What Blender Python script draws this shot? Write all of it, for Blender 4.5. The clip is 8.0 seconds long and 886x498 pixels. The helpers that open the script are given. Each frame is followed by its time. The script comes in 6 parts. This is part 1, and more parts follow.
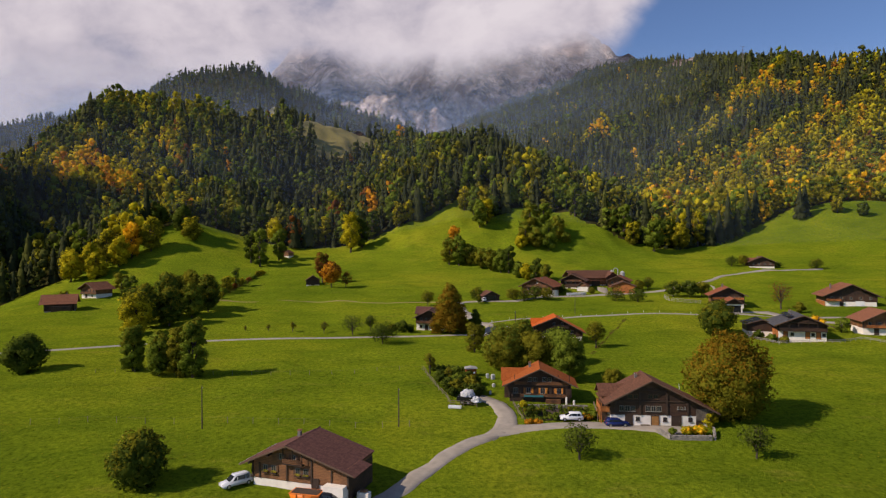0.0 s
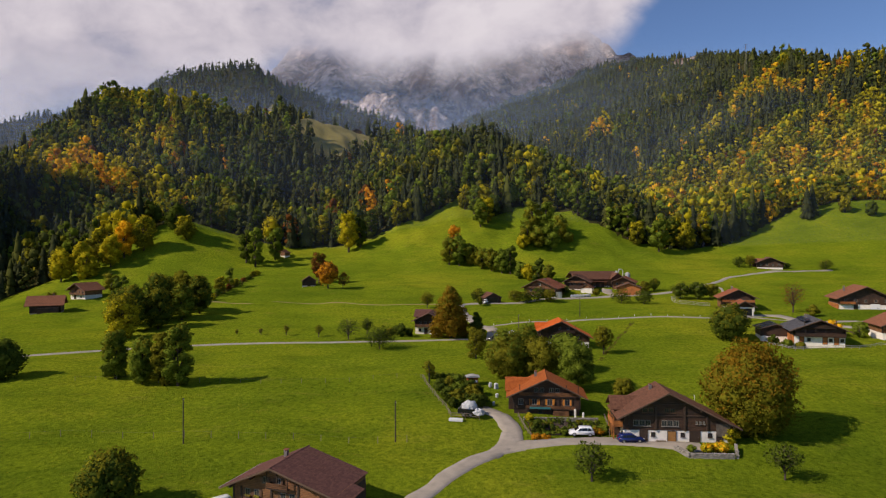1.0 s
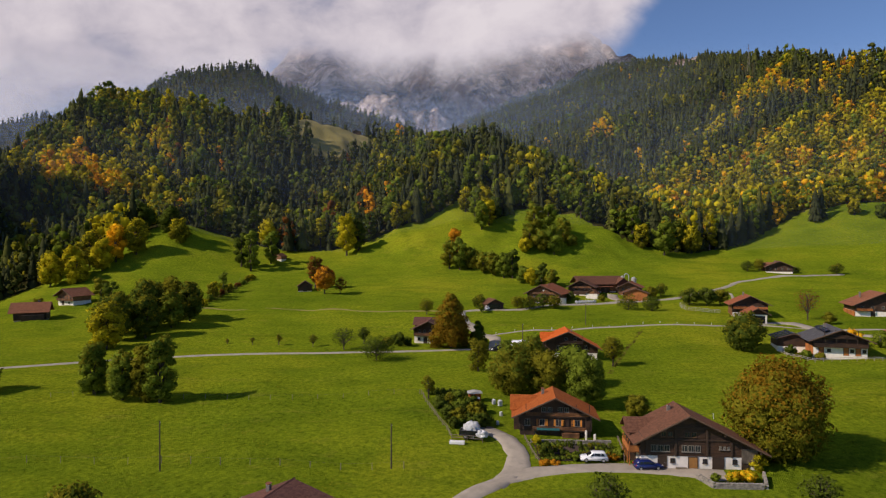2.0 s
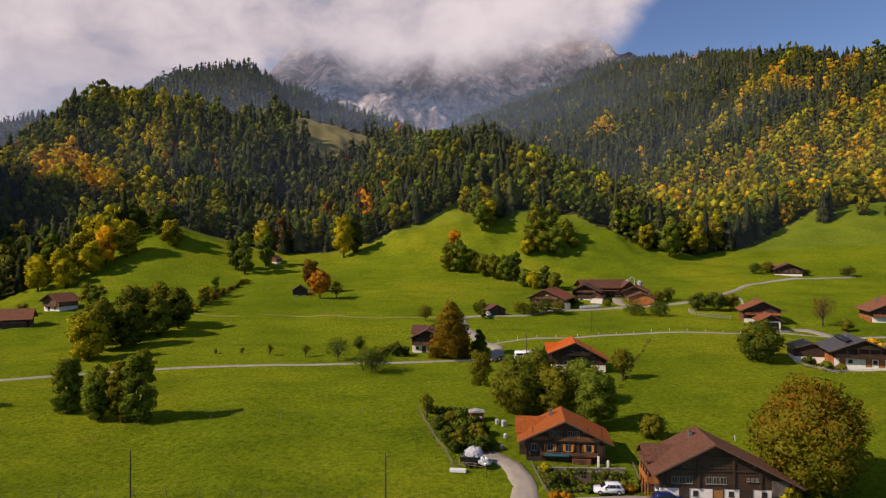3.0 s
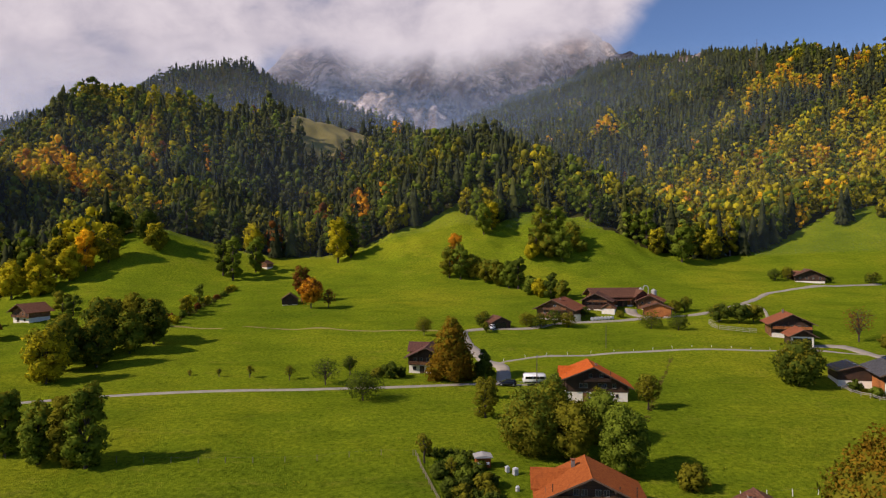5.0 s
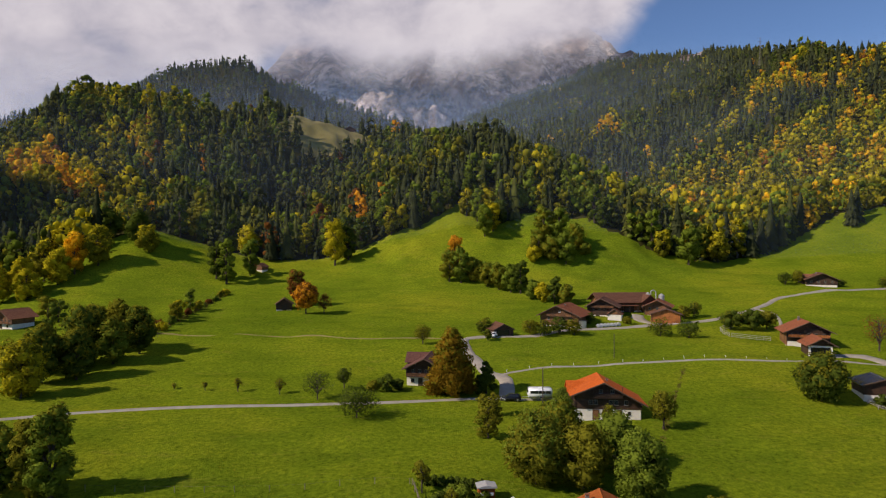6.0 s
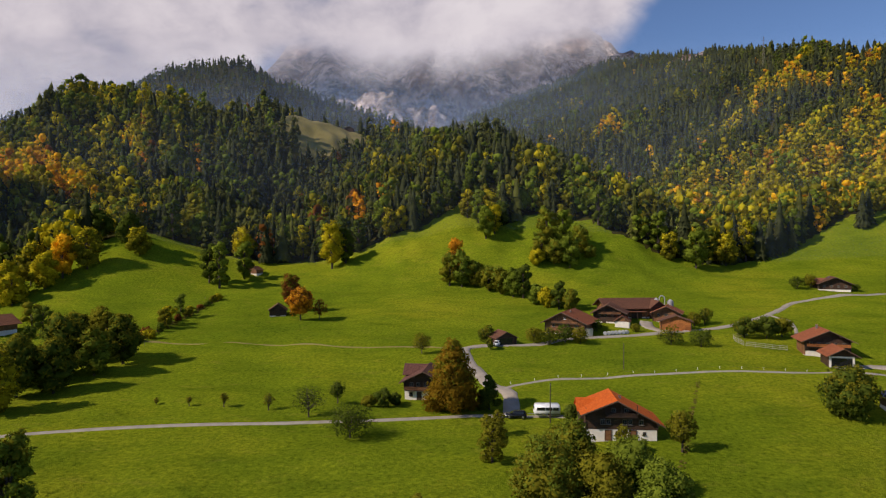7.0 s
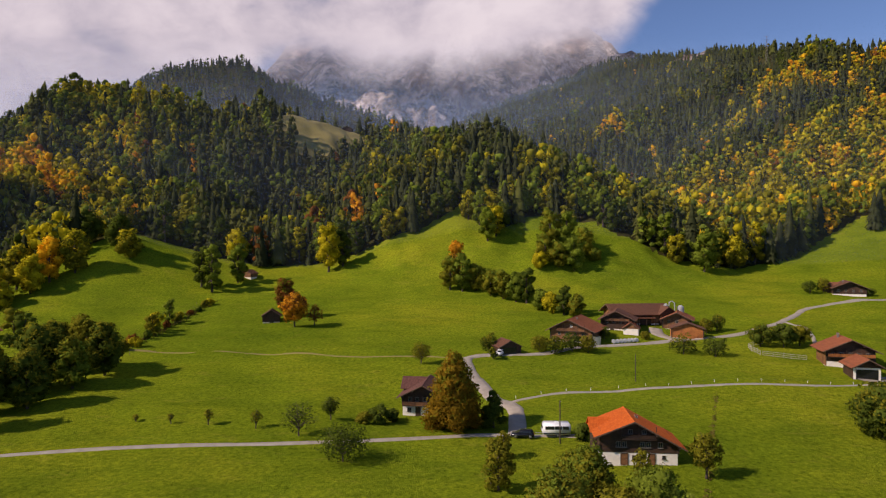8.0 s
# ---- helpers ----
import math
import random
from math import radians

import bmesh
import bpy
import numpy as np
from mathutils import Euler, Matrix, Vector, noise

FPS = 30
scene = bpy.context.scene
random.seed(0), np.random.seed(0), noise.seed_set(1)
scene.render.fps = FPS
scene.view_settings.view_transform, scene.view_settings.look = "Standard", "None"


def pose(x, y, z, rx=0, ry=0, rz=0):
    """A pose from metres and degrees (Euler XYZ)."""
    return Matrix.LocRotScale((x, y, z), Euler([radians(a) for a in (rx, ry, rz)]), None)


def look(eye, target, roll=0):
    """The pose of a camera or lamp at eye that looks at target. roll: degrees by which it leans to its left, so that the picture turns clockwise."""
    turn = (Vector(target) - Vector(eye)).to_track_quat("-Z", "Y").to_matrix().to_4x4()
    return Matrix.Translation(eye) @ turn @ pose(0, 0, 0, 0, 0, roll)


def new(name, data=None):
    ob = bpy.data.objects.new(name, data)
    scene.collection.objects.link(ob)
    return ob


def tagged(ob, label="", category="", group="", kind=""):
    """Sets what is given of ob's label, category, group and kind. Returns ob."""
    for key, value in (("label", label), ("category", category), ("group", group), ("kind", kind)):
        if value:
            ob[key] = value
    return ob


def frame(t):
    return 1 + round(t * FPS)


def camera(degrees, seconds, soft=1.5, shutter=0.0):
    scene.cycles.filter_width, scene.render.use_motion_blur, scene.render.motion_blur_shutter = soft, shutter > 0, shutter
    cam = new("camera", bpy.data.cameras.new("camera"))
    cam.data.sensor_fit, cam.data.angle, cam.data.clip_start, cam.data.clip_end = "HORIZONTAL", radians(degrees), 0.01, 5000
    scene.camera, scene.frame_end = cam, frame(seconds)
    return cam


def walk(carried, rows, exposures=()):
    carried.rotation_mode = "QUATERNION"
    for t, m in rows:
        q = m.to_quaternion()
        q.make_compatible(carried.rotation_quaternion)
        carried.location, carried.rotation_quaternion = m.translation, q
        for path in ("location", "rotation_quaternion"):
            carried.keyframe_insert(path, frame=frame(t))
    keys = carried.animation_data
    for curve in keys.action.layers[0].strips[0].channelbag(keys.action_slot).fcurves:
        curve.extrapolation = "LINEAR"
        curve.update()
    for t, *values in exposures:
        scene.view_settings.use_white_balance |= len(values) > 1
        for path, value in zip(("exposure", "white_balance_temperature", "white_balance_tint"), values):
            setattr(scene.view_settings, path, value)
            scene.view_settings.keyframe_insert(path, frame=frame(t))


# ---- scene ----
cam = camera(70.5, 8.0, 1.25)
PATH = [
    (0, (0.881, -5.989, 32.341), (0.871, -3.989, 32.329), -0.1),
    (0.5, (0.789, -1.874, 32.341), (0.78, 0.126, 32.327), -0.1),
    (1, (0.708, 2.421, 32.758), (0.699, 4.421, 32.743), -0.0),
    (1.5, (0.712, 6.864, 33.422), (0.703, 8.864, 33.407), -0.1),
    (1.7, (0.692, 8.635, 33.566), (0.682, 10.635, 33.556), -0.0),
    (3, (0.679, 20.491, 35.709), (0.671, 22.491, 35.694), -0.1),
    (3.5, (0.668, 25.1, 36.287), (0.66, 27.1, 36.272), -0.1),
    (4, (0.587, 29.648, 36.911), (0.58, 31.648, 36.895), -0.1),
    (4.5, (0.502, 34.235, 37.467), (0.495, 36.235, 37.452), -0.1),
    (6, (0.566, 48.021, 39.526), (0.559, 50.021, 39.509), -0.1),
    (6.5, (0.556, 52.698, 40.094), (0.549, 54.698, 40.078), -0.1),
    (7, (0.519, 57.476, 40.727), (0.512, 59.476, 40.711), -0.1),
    (7.5, (0.395, 62.342, 41.29), (0.388, 64.342, 41.275), -0.2),
    (8, (0.257, 67.252, 41.705), (0.251, 69.252, 41.691), -0.1),
]
walk(cam, [(t, look(eye, target, roll)) for t, eye, target, roll in PATH], [(0.0, -0.02, 6550, 20), (1.5, -0.03, 6500, 18), (3.5, 0.01, 6950, 23), (4.5, 0.05, 6700, 23), (6.0, -0.03, 6500, 17), (7.0, -0.04, 6550, 18), (7.5, -0.07, 6500, 17), (8.0, 0.04, 6700, 25)])

# ---------------------------------------------------------------- light
SUN_UP, SUN_FROM = radians(37), Vector((-0.945, -0.33, 0)).normalized()
sun = new("sun", bpy.data.lights.new("sun", "SUN"))
sun.data.energy, sun.data.angle, sun.data.color = 4.5, radians(0.6), (1.0, 0.89, 0.72)
sun_way = SUN_FROM * math.cos(SUN_UP) + Vector((0, 0, math.sin(SUN_UP)))
sun.matrix_world = look(sun_way * 900, (0, 0, 0))

world = bpy.data.worlds.new("sky")
scene.world = world
world.use_nodes = True
wn = world.node_tree
sky = wn.nodes.new("ShaderNodeTexSky")
sky.sky_type, sky.sun_disc = "NISHITA", False
sky.sun_elevation, sky.sun_rotation = SUN_UP, math.atan2(SUN_FROM.x, SUN_FROM.y)
sky.air_density, sky.dust_density, sky.ozone_density, sky.altitude = 1.0, 0.05, 6.0, 900
wn.nodes["Background"].inputs["Strength"].default_value = 0.105
wn.links.new(sky.outputs["Color"], wn.nodes["Background"].inputs["Color"])
scene.view_settings.exposure = 0.0

# ---------------------------------------------------------------- materials


def nodes_of(name):
    m = bpy.data.materials.new(name)
    m.use_nodes = True
    t = m.node_tree
    return m, t, t.nodes["Principled BSDF"]


def add(t, kind, **values):
    n = t.nodes.new(kind)
    for key, v in values.items():
        n.inputs[key.replace("_", " ")].default_value = v
    return n


def ramp(t, source, stops):
    r = t.nodes.new("ShaderNodeValToRGB")
    while len(r.color_ramp.elements) < len(stops):
        r.color_ramp.elements.new(0.5)
    for e, (p, c) in zip(r.color_ramp.elements, stops):
        e.position, e.color = p, (*c, 1)
    t.links.new(source, r.inputs["Fac"])
    return r.outputs["Color"]


def mixed(t, a, b, fac, how="MIX"):
    m = t.nodes.new("ShaderNodeMix")
    m.data_type, m.blend_type = "RGBA", how
    for sock, v in ((m.inputs[6], a), (m.inputs[7], b), (m.inputs[0], fac)):
        if hasattr(v, "links"):
            t.links.new(v, sock)
        else:
            sock.default_value = (*v, 1) if isinstance(v, tuple) else v
    return m.outputs[2]


def place_of(t, scale=(1, 1, 1), local=False):
    c = t.nodes.new("ShaderNodeTexCoord") if local else t.nodes.new("ShaderNodeNewGeometry")
    m = add(t, "ShaderNodeMapping", Scale=scale)
    t.links.new(c.outputs["Object" if local else "Position"], m.inputs["Vector"])
    return m.outputs["Vector"]


def noisy(t, scale, detail=4.0, rough=0.55, stretch=(1, 1, 1), local=False):
    n = add(t, "ShaderNodeTexNoise", Scale=scale, Detail=detail, Roughness=rough)
    t.links.new(place_of(t, stretch, local), n.inputs["Vector"])
    return n.outputs["Fac"]


def relief(t, bsdf, height, strength, distance):
    b = add(t, "ShaderNodeBump", Strength=strength, Distance=distance)
    t.links.new(height, b.inputs["Height"])
    t.links.new(b.outputs["Normal"], bsdf.inputs["Normal"])


def plain(name, colour, rough=0.7, metal=0.0, vary=0.25, scale=3.0, grain=40.0, depth=0.01, spread=True):
    """Paint, plaster, metal, cloth: a colour with stains and fine grain."""
    m, t, b = nodes_of(name)
    dark = tuple(c * (1 - vary) for c in colour)
    light = tuple(min(1, c * (1 + 0.6 * vary)) for c in colour)
    c = ramp(t, noisy(t, scale, 5), [(0.3, dark), (0.55, colour), (0.75, light)])
    fine = noisy(t, grain, 3)
    t.links.new(mixed(t, c, ramp(t, fine, [(0.3, (0.8, 0.8, 0.8)), (0.7, (1, 1, 1))]), 0.5, "MULTIPLY"), b.inputs["Base Color"])
    b.inputs["Roughness"].default_value, b.inputs["Metallic"].default_value = rough, metal
    relief(t, b, fine, 0.4, depth)
    return m


def timber(name, dark, light, plank=0.22, upright=False):
    """Weathered boards or squared logs: courses of their own tone, grain along them."""
    m, t, b = nodes_of(name)
    v = place_of(t, (1, 1, 1), True)
    w = t.nodes.new("ShaderNodeTexWave")
    w.wave_type, w.bands_direction = "BANDS", "X" if upright else "Z"
    w.inputs["Scale"].default_value = 0.314 / plank
    w.inputs["Distortion"].default_value = 0.4
    t.links.new(v, w.inputs["Vector"])
    long = noisy(t, 1.3, 6, 0.7, (4, 4, 1) if upright else (0.6, 0.6, 5), True)
    patch = noisy(t, 0.5, 3, 0.5, (1, 1, 1), True)
    c = ramp(t, long, [(0.25, dark), (0.7, light)])
    c = mixed(t, c, tuple(x * 0.55 for x in dark), ramp(t, patch, [(0.45, (0, 0, 0)), (0.75, (1, 1, 1))]))
    c = mixed(t, c, ramp(t, w.outputs["Fac"], [(0.0, (0.35, 0.35, 0.35)), (0.18, (1, 1, 1))]), 0.8, "MULTIPLY")
    t.links.new(c, b.inputs["Base Color"])
    b.inputs["Roughness"].default_value = 0.75
    relief(t, b, w.outputs["Fac"], 0.5, 0.03)
    return m


def tiles(name, dark, light, moss=(0.05, 0.05, 0.03)):
    m, t, b = nodes_of(name)
    v = add(t, "ShaderNodeTexVoronoi", Scale=3.0)
    v.feature = "F1"
    t.links.new(place_of(t, (1.2, 0.9, 1.0), True), v.inputs["Vector"])
    grey = t.nodes.new("ShaderNodeRGBToBW")
    t.links.new(v.outputs["Color"], grey.inputs["Color"])
    c = ramp(t, grey.outputs["Val"], [(0.1, dark), (0.9, light)])
    c = mixed(t, c, moss, ramp(t, noisy(t, 0.7, 6, 0.65), [(0.55, (0, 0, 0)), (0.8, (0.6, 0.6, 0.6))]))
    t.links.new(c, b.inputs["Base Color"])
    b.inputs["Roughness"].default_value = 0.85
    b.inputs["Specular IOR Level"].default_value = 0.15
    relief(t, b, noisy(t, 9, 3), 0.5, 0.03)
    return m


def foliage(name, dark, light, through_light=0.36, clump=0.35):
    m, t, b = nodes_of(name)
    g = t.nodes.new("ShaderNodeNewGeometry")
    c = ramp(t, g.outputs["Random Per Island"], [(0.0, tuple(0.5 * (a + b_) for a, b_ in zip(dark, light))), (0.6, light), (1.0, tuple(min(1, x * 1.25) for x in light))])
    c = mixed(t, c, dark, ramp(t, noisy(t, clump, 3), [(0.4, (0, 0, 0)), (0.75, (0.35, 0.35, 0.35))]))
    t.links.new(c, b.inputs["Base Color"])
    b.inputs["Roughness"].default_value = 0.65
    b.inputs["Specular IOR Level"].default_value = 0.0
    if through_light:
        tr, mx = t.nodes.new("ShaderNodeBsdfTranslucent"), t.nodes.new("ShaderNodeMixShader")
        t.links.new(c, tr.inputs["Color"])
        mx.inputs[0].default_value = through_light
        t.links.new(b.outputs[0], mx.inputs[1])
        t.links.new(tr.outputs[0], mx.inputs[2])
        t.links.new(mx.outputs[0], t.nodes["Material Output"].inputs["Surface"])
    return m


def grass_material():
    m, t, b = nodes_of("pasture_grass")
    c = ramp(t, noisy(t, 0.016, 6, 0.6), [(0.32, (0.106, 0.155, 0.009)), (0.5, (0.162, 0.211, 0.011)), (0.68, (0.232, 0.249, 0.014))])
    c = mixed(t, c, (0.078, 0.128, 0.008), ramp(t, noisy(t, 0.09, 7, 0.64, (0.6, 1.3, 1)), [(0.48, (0, 0, 0)), (0.74, (0.75, 0.75, 0.75))]))
    c = mixed(t, c, (0.27, 0.225, 0.04), ramp(t, noisy(t, 0.26, 7, 0.7, (0.5, 1.2, 1)), [(0.56, (0, 0, 0)), (0.80, (0.55, 0.55, 0.55))]))
    fine = noisy(t, 1.1, 8, 0.84)
    c = mixed(t, c, ramp(t, fine, [(0.36, (0.36, 0.42, 0.36)), (0.5, (0.96, 0.97, 0.92)), (0.64, (1.55, 1.45, 1.2))]), 0.85, "MULTIPLY")
    t.links.new(c, b.inputs["Base Color"])
    b.inputs["Roughness"].default_value = 1.0
    b.inputs["Specular IOR Level"].default_value = 0.0
    relief(t, b, mixed(t, fine, noisy(t, 0.2, 6, 0.68, (0.8, 1.2, 1)), 0.4), 0.9, 0.8)
    return m


def rock_material():
    """Broken limestone walls with ledges of dark spruce, brown grass and scree."""
    m, t, b = nodes_of("limestone_crag")
    c = ramp(t, noisy(t, 0.016, 12, 0.74, (1, 1, 0.45)), [(0.38, (0.06, 0.055, 0.055)), (0.45, (0.24, 0.20, 0.17)), (0.52, (0.50, 0.41, 0.35)), (0.62, (0.80, 0.68, 0.60))])
    c = mixed(t, c, (0.16, 0.085, 0.045), ramp(t, noisy(t, 0.006, 8, 0.65, (1, 1, 1.4)), [(0.48, (0, 0, 0)), (0.6, (0.8, 0.8, 0.8))]))
    c = mixed(t, c, (0.022, 0.030, 0.018), ramp(t, noisy(t, 0.011, 12, 0.78, (1, 1, 1.6)), [(0.52, (0, 0, 0)), (0.60, (0.9, 0.9, 0.9))]))
    t.links.new(c, b.inputs["Base Color"])
    b.inputs["Roughness"].default_value = 0.9
    b.inputs["Specular IOR Level"].default_value = 0.1
    relief(t, b, noisy(t, 0.02, 10, 0.72), 1.0, 32)
    return m


GRASS = grass_material()
FLOOR = plain("forest_floor", (0.050, 0.046, 0.014), 1.0, vary=0.4, scale=0.1, grain=1.0, depth=0.3)
FLOOR.node_tree.nodes["Principled BSDF"].inputs["Specular IOR Level"].default_value = 0.0
ROCK = rock_material()
DRY = plain("dry_pasture", (0.25, 0.205, 0.055), 0.95, vary=0.3, scale=0.06, grain=1.2, depth=0.3)
WIRE = plain("rusty_wire", (0.10, 0.08, 0.05), 0.8)
GRAVEL = plain("pale_lane", (0.34, 0.295, 0.235), 0.9, vary=0.2, scale=0.5, grain=9, depth=0.02)
PLASTER = plain("white_plaster", (0.86, 0.80, 0.71), 0.85, vary=0.12, scale=0.9, grain=12)
# TIMBER has eave shade in its brown, TIMBER_WARM a sunlit tone
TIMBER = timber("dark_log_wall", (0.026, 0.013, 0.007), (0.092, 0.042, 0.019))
TIMBER_WARM = timber("sunlit_tone_boards", (0.125, 0.052, 0.018), (0.32, 0.140, 0.050))
TIMBER_ORANGE = timber("larch_cladding", (0.34, 0.105, 0.020), (0.56, 0.20, 0.045))
BOARDS = timber("grey_upright_boards", (0.09, 0.07, 0.055), (0.22, 0.18, 0.14), 0.18, True)
BEAM = plain("dark_beam", (0.05, 0.028, 0.016), 0.75, scale=1.5)
FASCIA = plain("verge_board", (0.13, 0.075, 0.045), 0.7, scale=2)
TILE_RED = tiles("orange_red_clay_tile", (0.28, 0.070, 0.015), (0.38, 0.105, 0.022), (0.19, 0.05, 0.016))
TILE_BRIGHT = tiles("new_orange_clay_tile", (0.46, 0.088, 0.012), (0.58, 0.128, 0.019), (0.30, 0.075, 0.016))
TILE_BROWN = tiles("brown_clay_tile", (0.110, 0.050, 0.030), (0.165, 0.076, 0.046), (0.075, 0.038, 0.025))
TILE_DARK = tiles("dark_brown_clay_tile", (0.095, 0.044, 0.034), (0.155, 0.070, 0.054), (0.06, 0.032, 0.026))
TILE_RUST = tiles("weathered_rust_tile", (0.20, 0.080, 0.042), (0.28, 0.118, 0.064), (0.15, 0.06, 0.035))
TILE_FARM = tiles("sunlit_red_clay_tile", (0.215, 0.070, 0.032), (0.305, 0.104, 0.048), (0.17, 0.06, 0.03))
SLATE = tiles("grey_roof_sheet", (0.055, 0.055, 0.06), (0.11, 0.11, 0.12), (0.04, 0.04, 0.04))
SOLAR = plain("solar_glass", (0.02, 0.025, 0.05), 0.15, vary=0.1)
SHUTTER = plain("orange_shutter_paint", (0.75, 0.27, 0.03), 0.6, vary=0.15)
LARCH = plain("oiled_larch_door", (0.36, 0.17, 0.045), 0.55, vary=0.2)
SHUTTER_DARK = plain("brown_shutter_paint", (0.12, 0.06, 0.03), 0.6)
FRAME = plain("dull_window_frame", (0.22, 0.20, 0.17), 0.6, vary=0.1)
WHITE = plain("white_paint", (0.8, 0.8, 0.78), 0.5, vary=0.06)
STONE = plain("dry_stone", (0.30, 0.27, 0.23), 0.9, vary=0.45, scale=2.2, grain=14, depth=0.05)
CONCRETE = plain("concrete", (0.38, 0.37, 0.35), 0.85, vary=0.18)
CHIMNEY = plain("sooty_render", (0.17, 0.15, 0.135), 0.85, vary=0.3)
METAL = plain("galvanised_steel", (0.55, 0.56, 0.57), 0.35, 0.9, vary=0.1)
WOODPALE = plain("silvered_fence_boards", (0.40, 0.36, 0.30), 0.85, scale=5)
WOODGREY = plain("weathered_post", (0.17, 0.13, 0.09), 0.85, scale=5)
BARK = plain("bark", (0.07, 0.05, 0.035), 0.9, vary=0.4, scale=2, grain=9, depth=0.05)
RUBBER = plain("black_rubber", (0.015, 0.015, 0.015), 0.8)
CARWHITE = plain("white_car_paint", (0.78, 0.79, 0.80), 0.25, vary=0.03)
CARBLUE = plain("blue_car_paint", (0.012, 0.022, 0.11), 0.22, vary=0.05)
CARBLACK = plain("black_car_paint", (0.012, 0.013, 0.016), 0.2, vary=0.05)
CARGLASS = plain("tinted_glass", (0.015, 0.018, 0.02), 0.06, vary=0.0)
LAMPGLASS = plain("lamp_glass", (0.6, 0.6, 0.6), 0.1, vary=0.0)
TAIL = plain("red_lamp", (0.35, 0.01, 0.01), 0.2, vary=0.0)
ORANGE = plain("orange_skip_paint", (0.80, 0.20, 0.015), 0.5, vary=0.12)
FILM = plain("white_wrap_film", (0.50, 0.51, 0.52), 0.35, vary=0.3, scale=2)
PANE = plain("window_glass", (0.03, 0.035, 0.04), 0.05, vary=0.0)
SOIL = plain("garden_soil", (0.07, 0.045, 0.03), 0.95, vary=0.4)
TEAL = plain("teal_box_paint", (0.03, 0.16, 0.17), 0.6)

LEAF_SPRUCE = foliage("spruce_needles", (0.016, 0.021, 0.010), (0.041, 0.047, 0.019), 0.0)
LEAF_FIR = foliage("fir_needles", (0.028, 0.034, 0.010), (0.072, 0.078, 0.018), 0.0)
LEAF_GREEN = foliage("green_leaves", (0.070, 0.100, 0.010), (0.185, 0.235, 0.024))
LEAF_DEEP = foliage("deep_green_leaves", (0.036, 0.054, 0.008), (0.100, 0.132, 0.017))
LEAF_LIME = foliage("turning_leaves", (0.18, 0.165, 0.006), (0.50, 0.42, 0.016))
LEAF_GOLD = foliage("golden_leaves", (0.42, 0.23, 0.006), (0.84, 0.48, 0.018))
LEAF_ORANGE = foliage("orange_leaves", (0.30, 0.135, 0.008), (0.64, 0.29, 0.018))
LEAF_RUST = foliage("rust_leaves", (0.09, 0.038, 0.010), (0.22, 0.085, 0.020))
LEAF_OLIVE = foliage("olive_leaves", (0.080, 0.084, 0.008), (0.215, 0.200, 0.016))
LEAF_MIXED = foliage("rusting_leaves", (0.10, 0.068, 0.006), (0.26, 0.150, 0.012))
LEAF_GRASS = foliage("rough_grass", (0.105, 0.130, 0.008), (0.20, 0.215, 0.010), 0.3)
LEAF_STRIP = foliage("withered_grass", (0.09, 0.075, 0.02), (0.17, 0.14, 0.03), 0.2)
LEAVES = [LEAF_SPRUCE, LEAF_FIR, LEAF_GREEN, LEAF_DEEP, LEAF_LIME, LEAF_GOLD, LEAF_ORANGE, LEAF_RUST, LEAF_OLIVE, LEAF_MIXED]
SPRUCE, FIR, GREEN, DEEP, LIME, GOLD, AMBER, RUST, OLIVE, LEAF_MIX = range(10)

# ---------------------------------------------------------------- terrain
def waves(x, y, s, seed):
    """Soft uneven swell of about one unit, s metres from crest to crest."""
    a = seed * 1.7
    u, v = x / s * 6.283, y / s * 6.283
    return (np.sin(u + 0.6 * np.sin(0.7 * v + a) + a) * np.cos(0.9 * v + 0.5 * np.sin(0.8 * u - a) + 2 * a)
            + 0.5 * np.sin(1.9 * u - 1.3 * v + 3 * a) * np.sin(1.1 * u + 2.1 * v - a))


def bump(x, y, cx, cy, rx, ry, turn=0.0):
    c, s = math.cos(turn), math.sin(turn)
    u, v = ((x - cx) * c + (y - cy) * s) / rx, (-(x - cx) * s + (y - cy) * c) / ry
    return np.exp(-(u * u + v * v))


def ridge(x, y, crest, slope, soft=25.0, brow=0.0):
    """Height of a mountain side that falls away on both sides of a crest line of (x, y, z); brow: how much steeper it drops just below the crest."""
    best = np.full(np.shape(x), -900.0)
    for (ax, ay, az), (bx, by, bz) in zip(crest, crest[1:]):
        dx, dy = bx - ax, by - ay
        s = np.clip(((x - ax) * dx + (y - ay) * dy) / (dx * dx + dy * dy), 0, 1)
        d = np.sqrt((x - ax - s * dx) ** 2 + (y - ay - s * dy) ** 2 + soft * soft) - soft
        best = np.maximum(best, az + s * (bz - az) - slope * d - brow * (1 - np.exp(-d / 60)))
    return best


def gully(x, y, line, wide):
    """One along a valley line of (x, y), fading to nothing at its sides."""
    near = np.full(np.shape(x), 1e9)
    for (ax, ay), (bx, by) in zip(line, line[1:]):
        dx, dy = bx - ax, by - ay
        s = np.clip(((x - ax) * dx + (y - ay) * dy) / (dx * dx + dy * dy), 0, 1)
        near = np.minimum(near, (x - ax - s * dx) ** 2 + (y - ay - s * dy) ** 2)
    return np.exp(-near / (wide * wide))


def soft_max(a, b, k):
    h = np.clip(0.5 + 0.5 * (a - b) / k, 0, 1)
    return b + (a - b) * h + k * h * (1 - h)


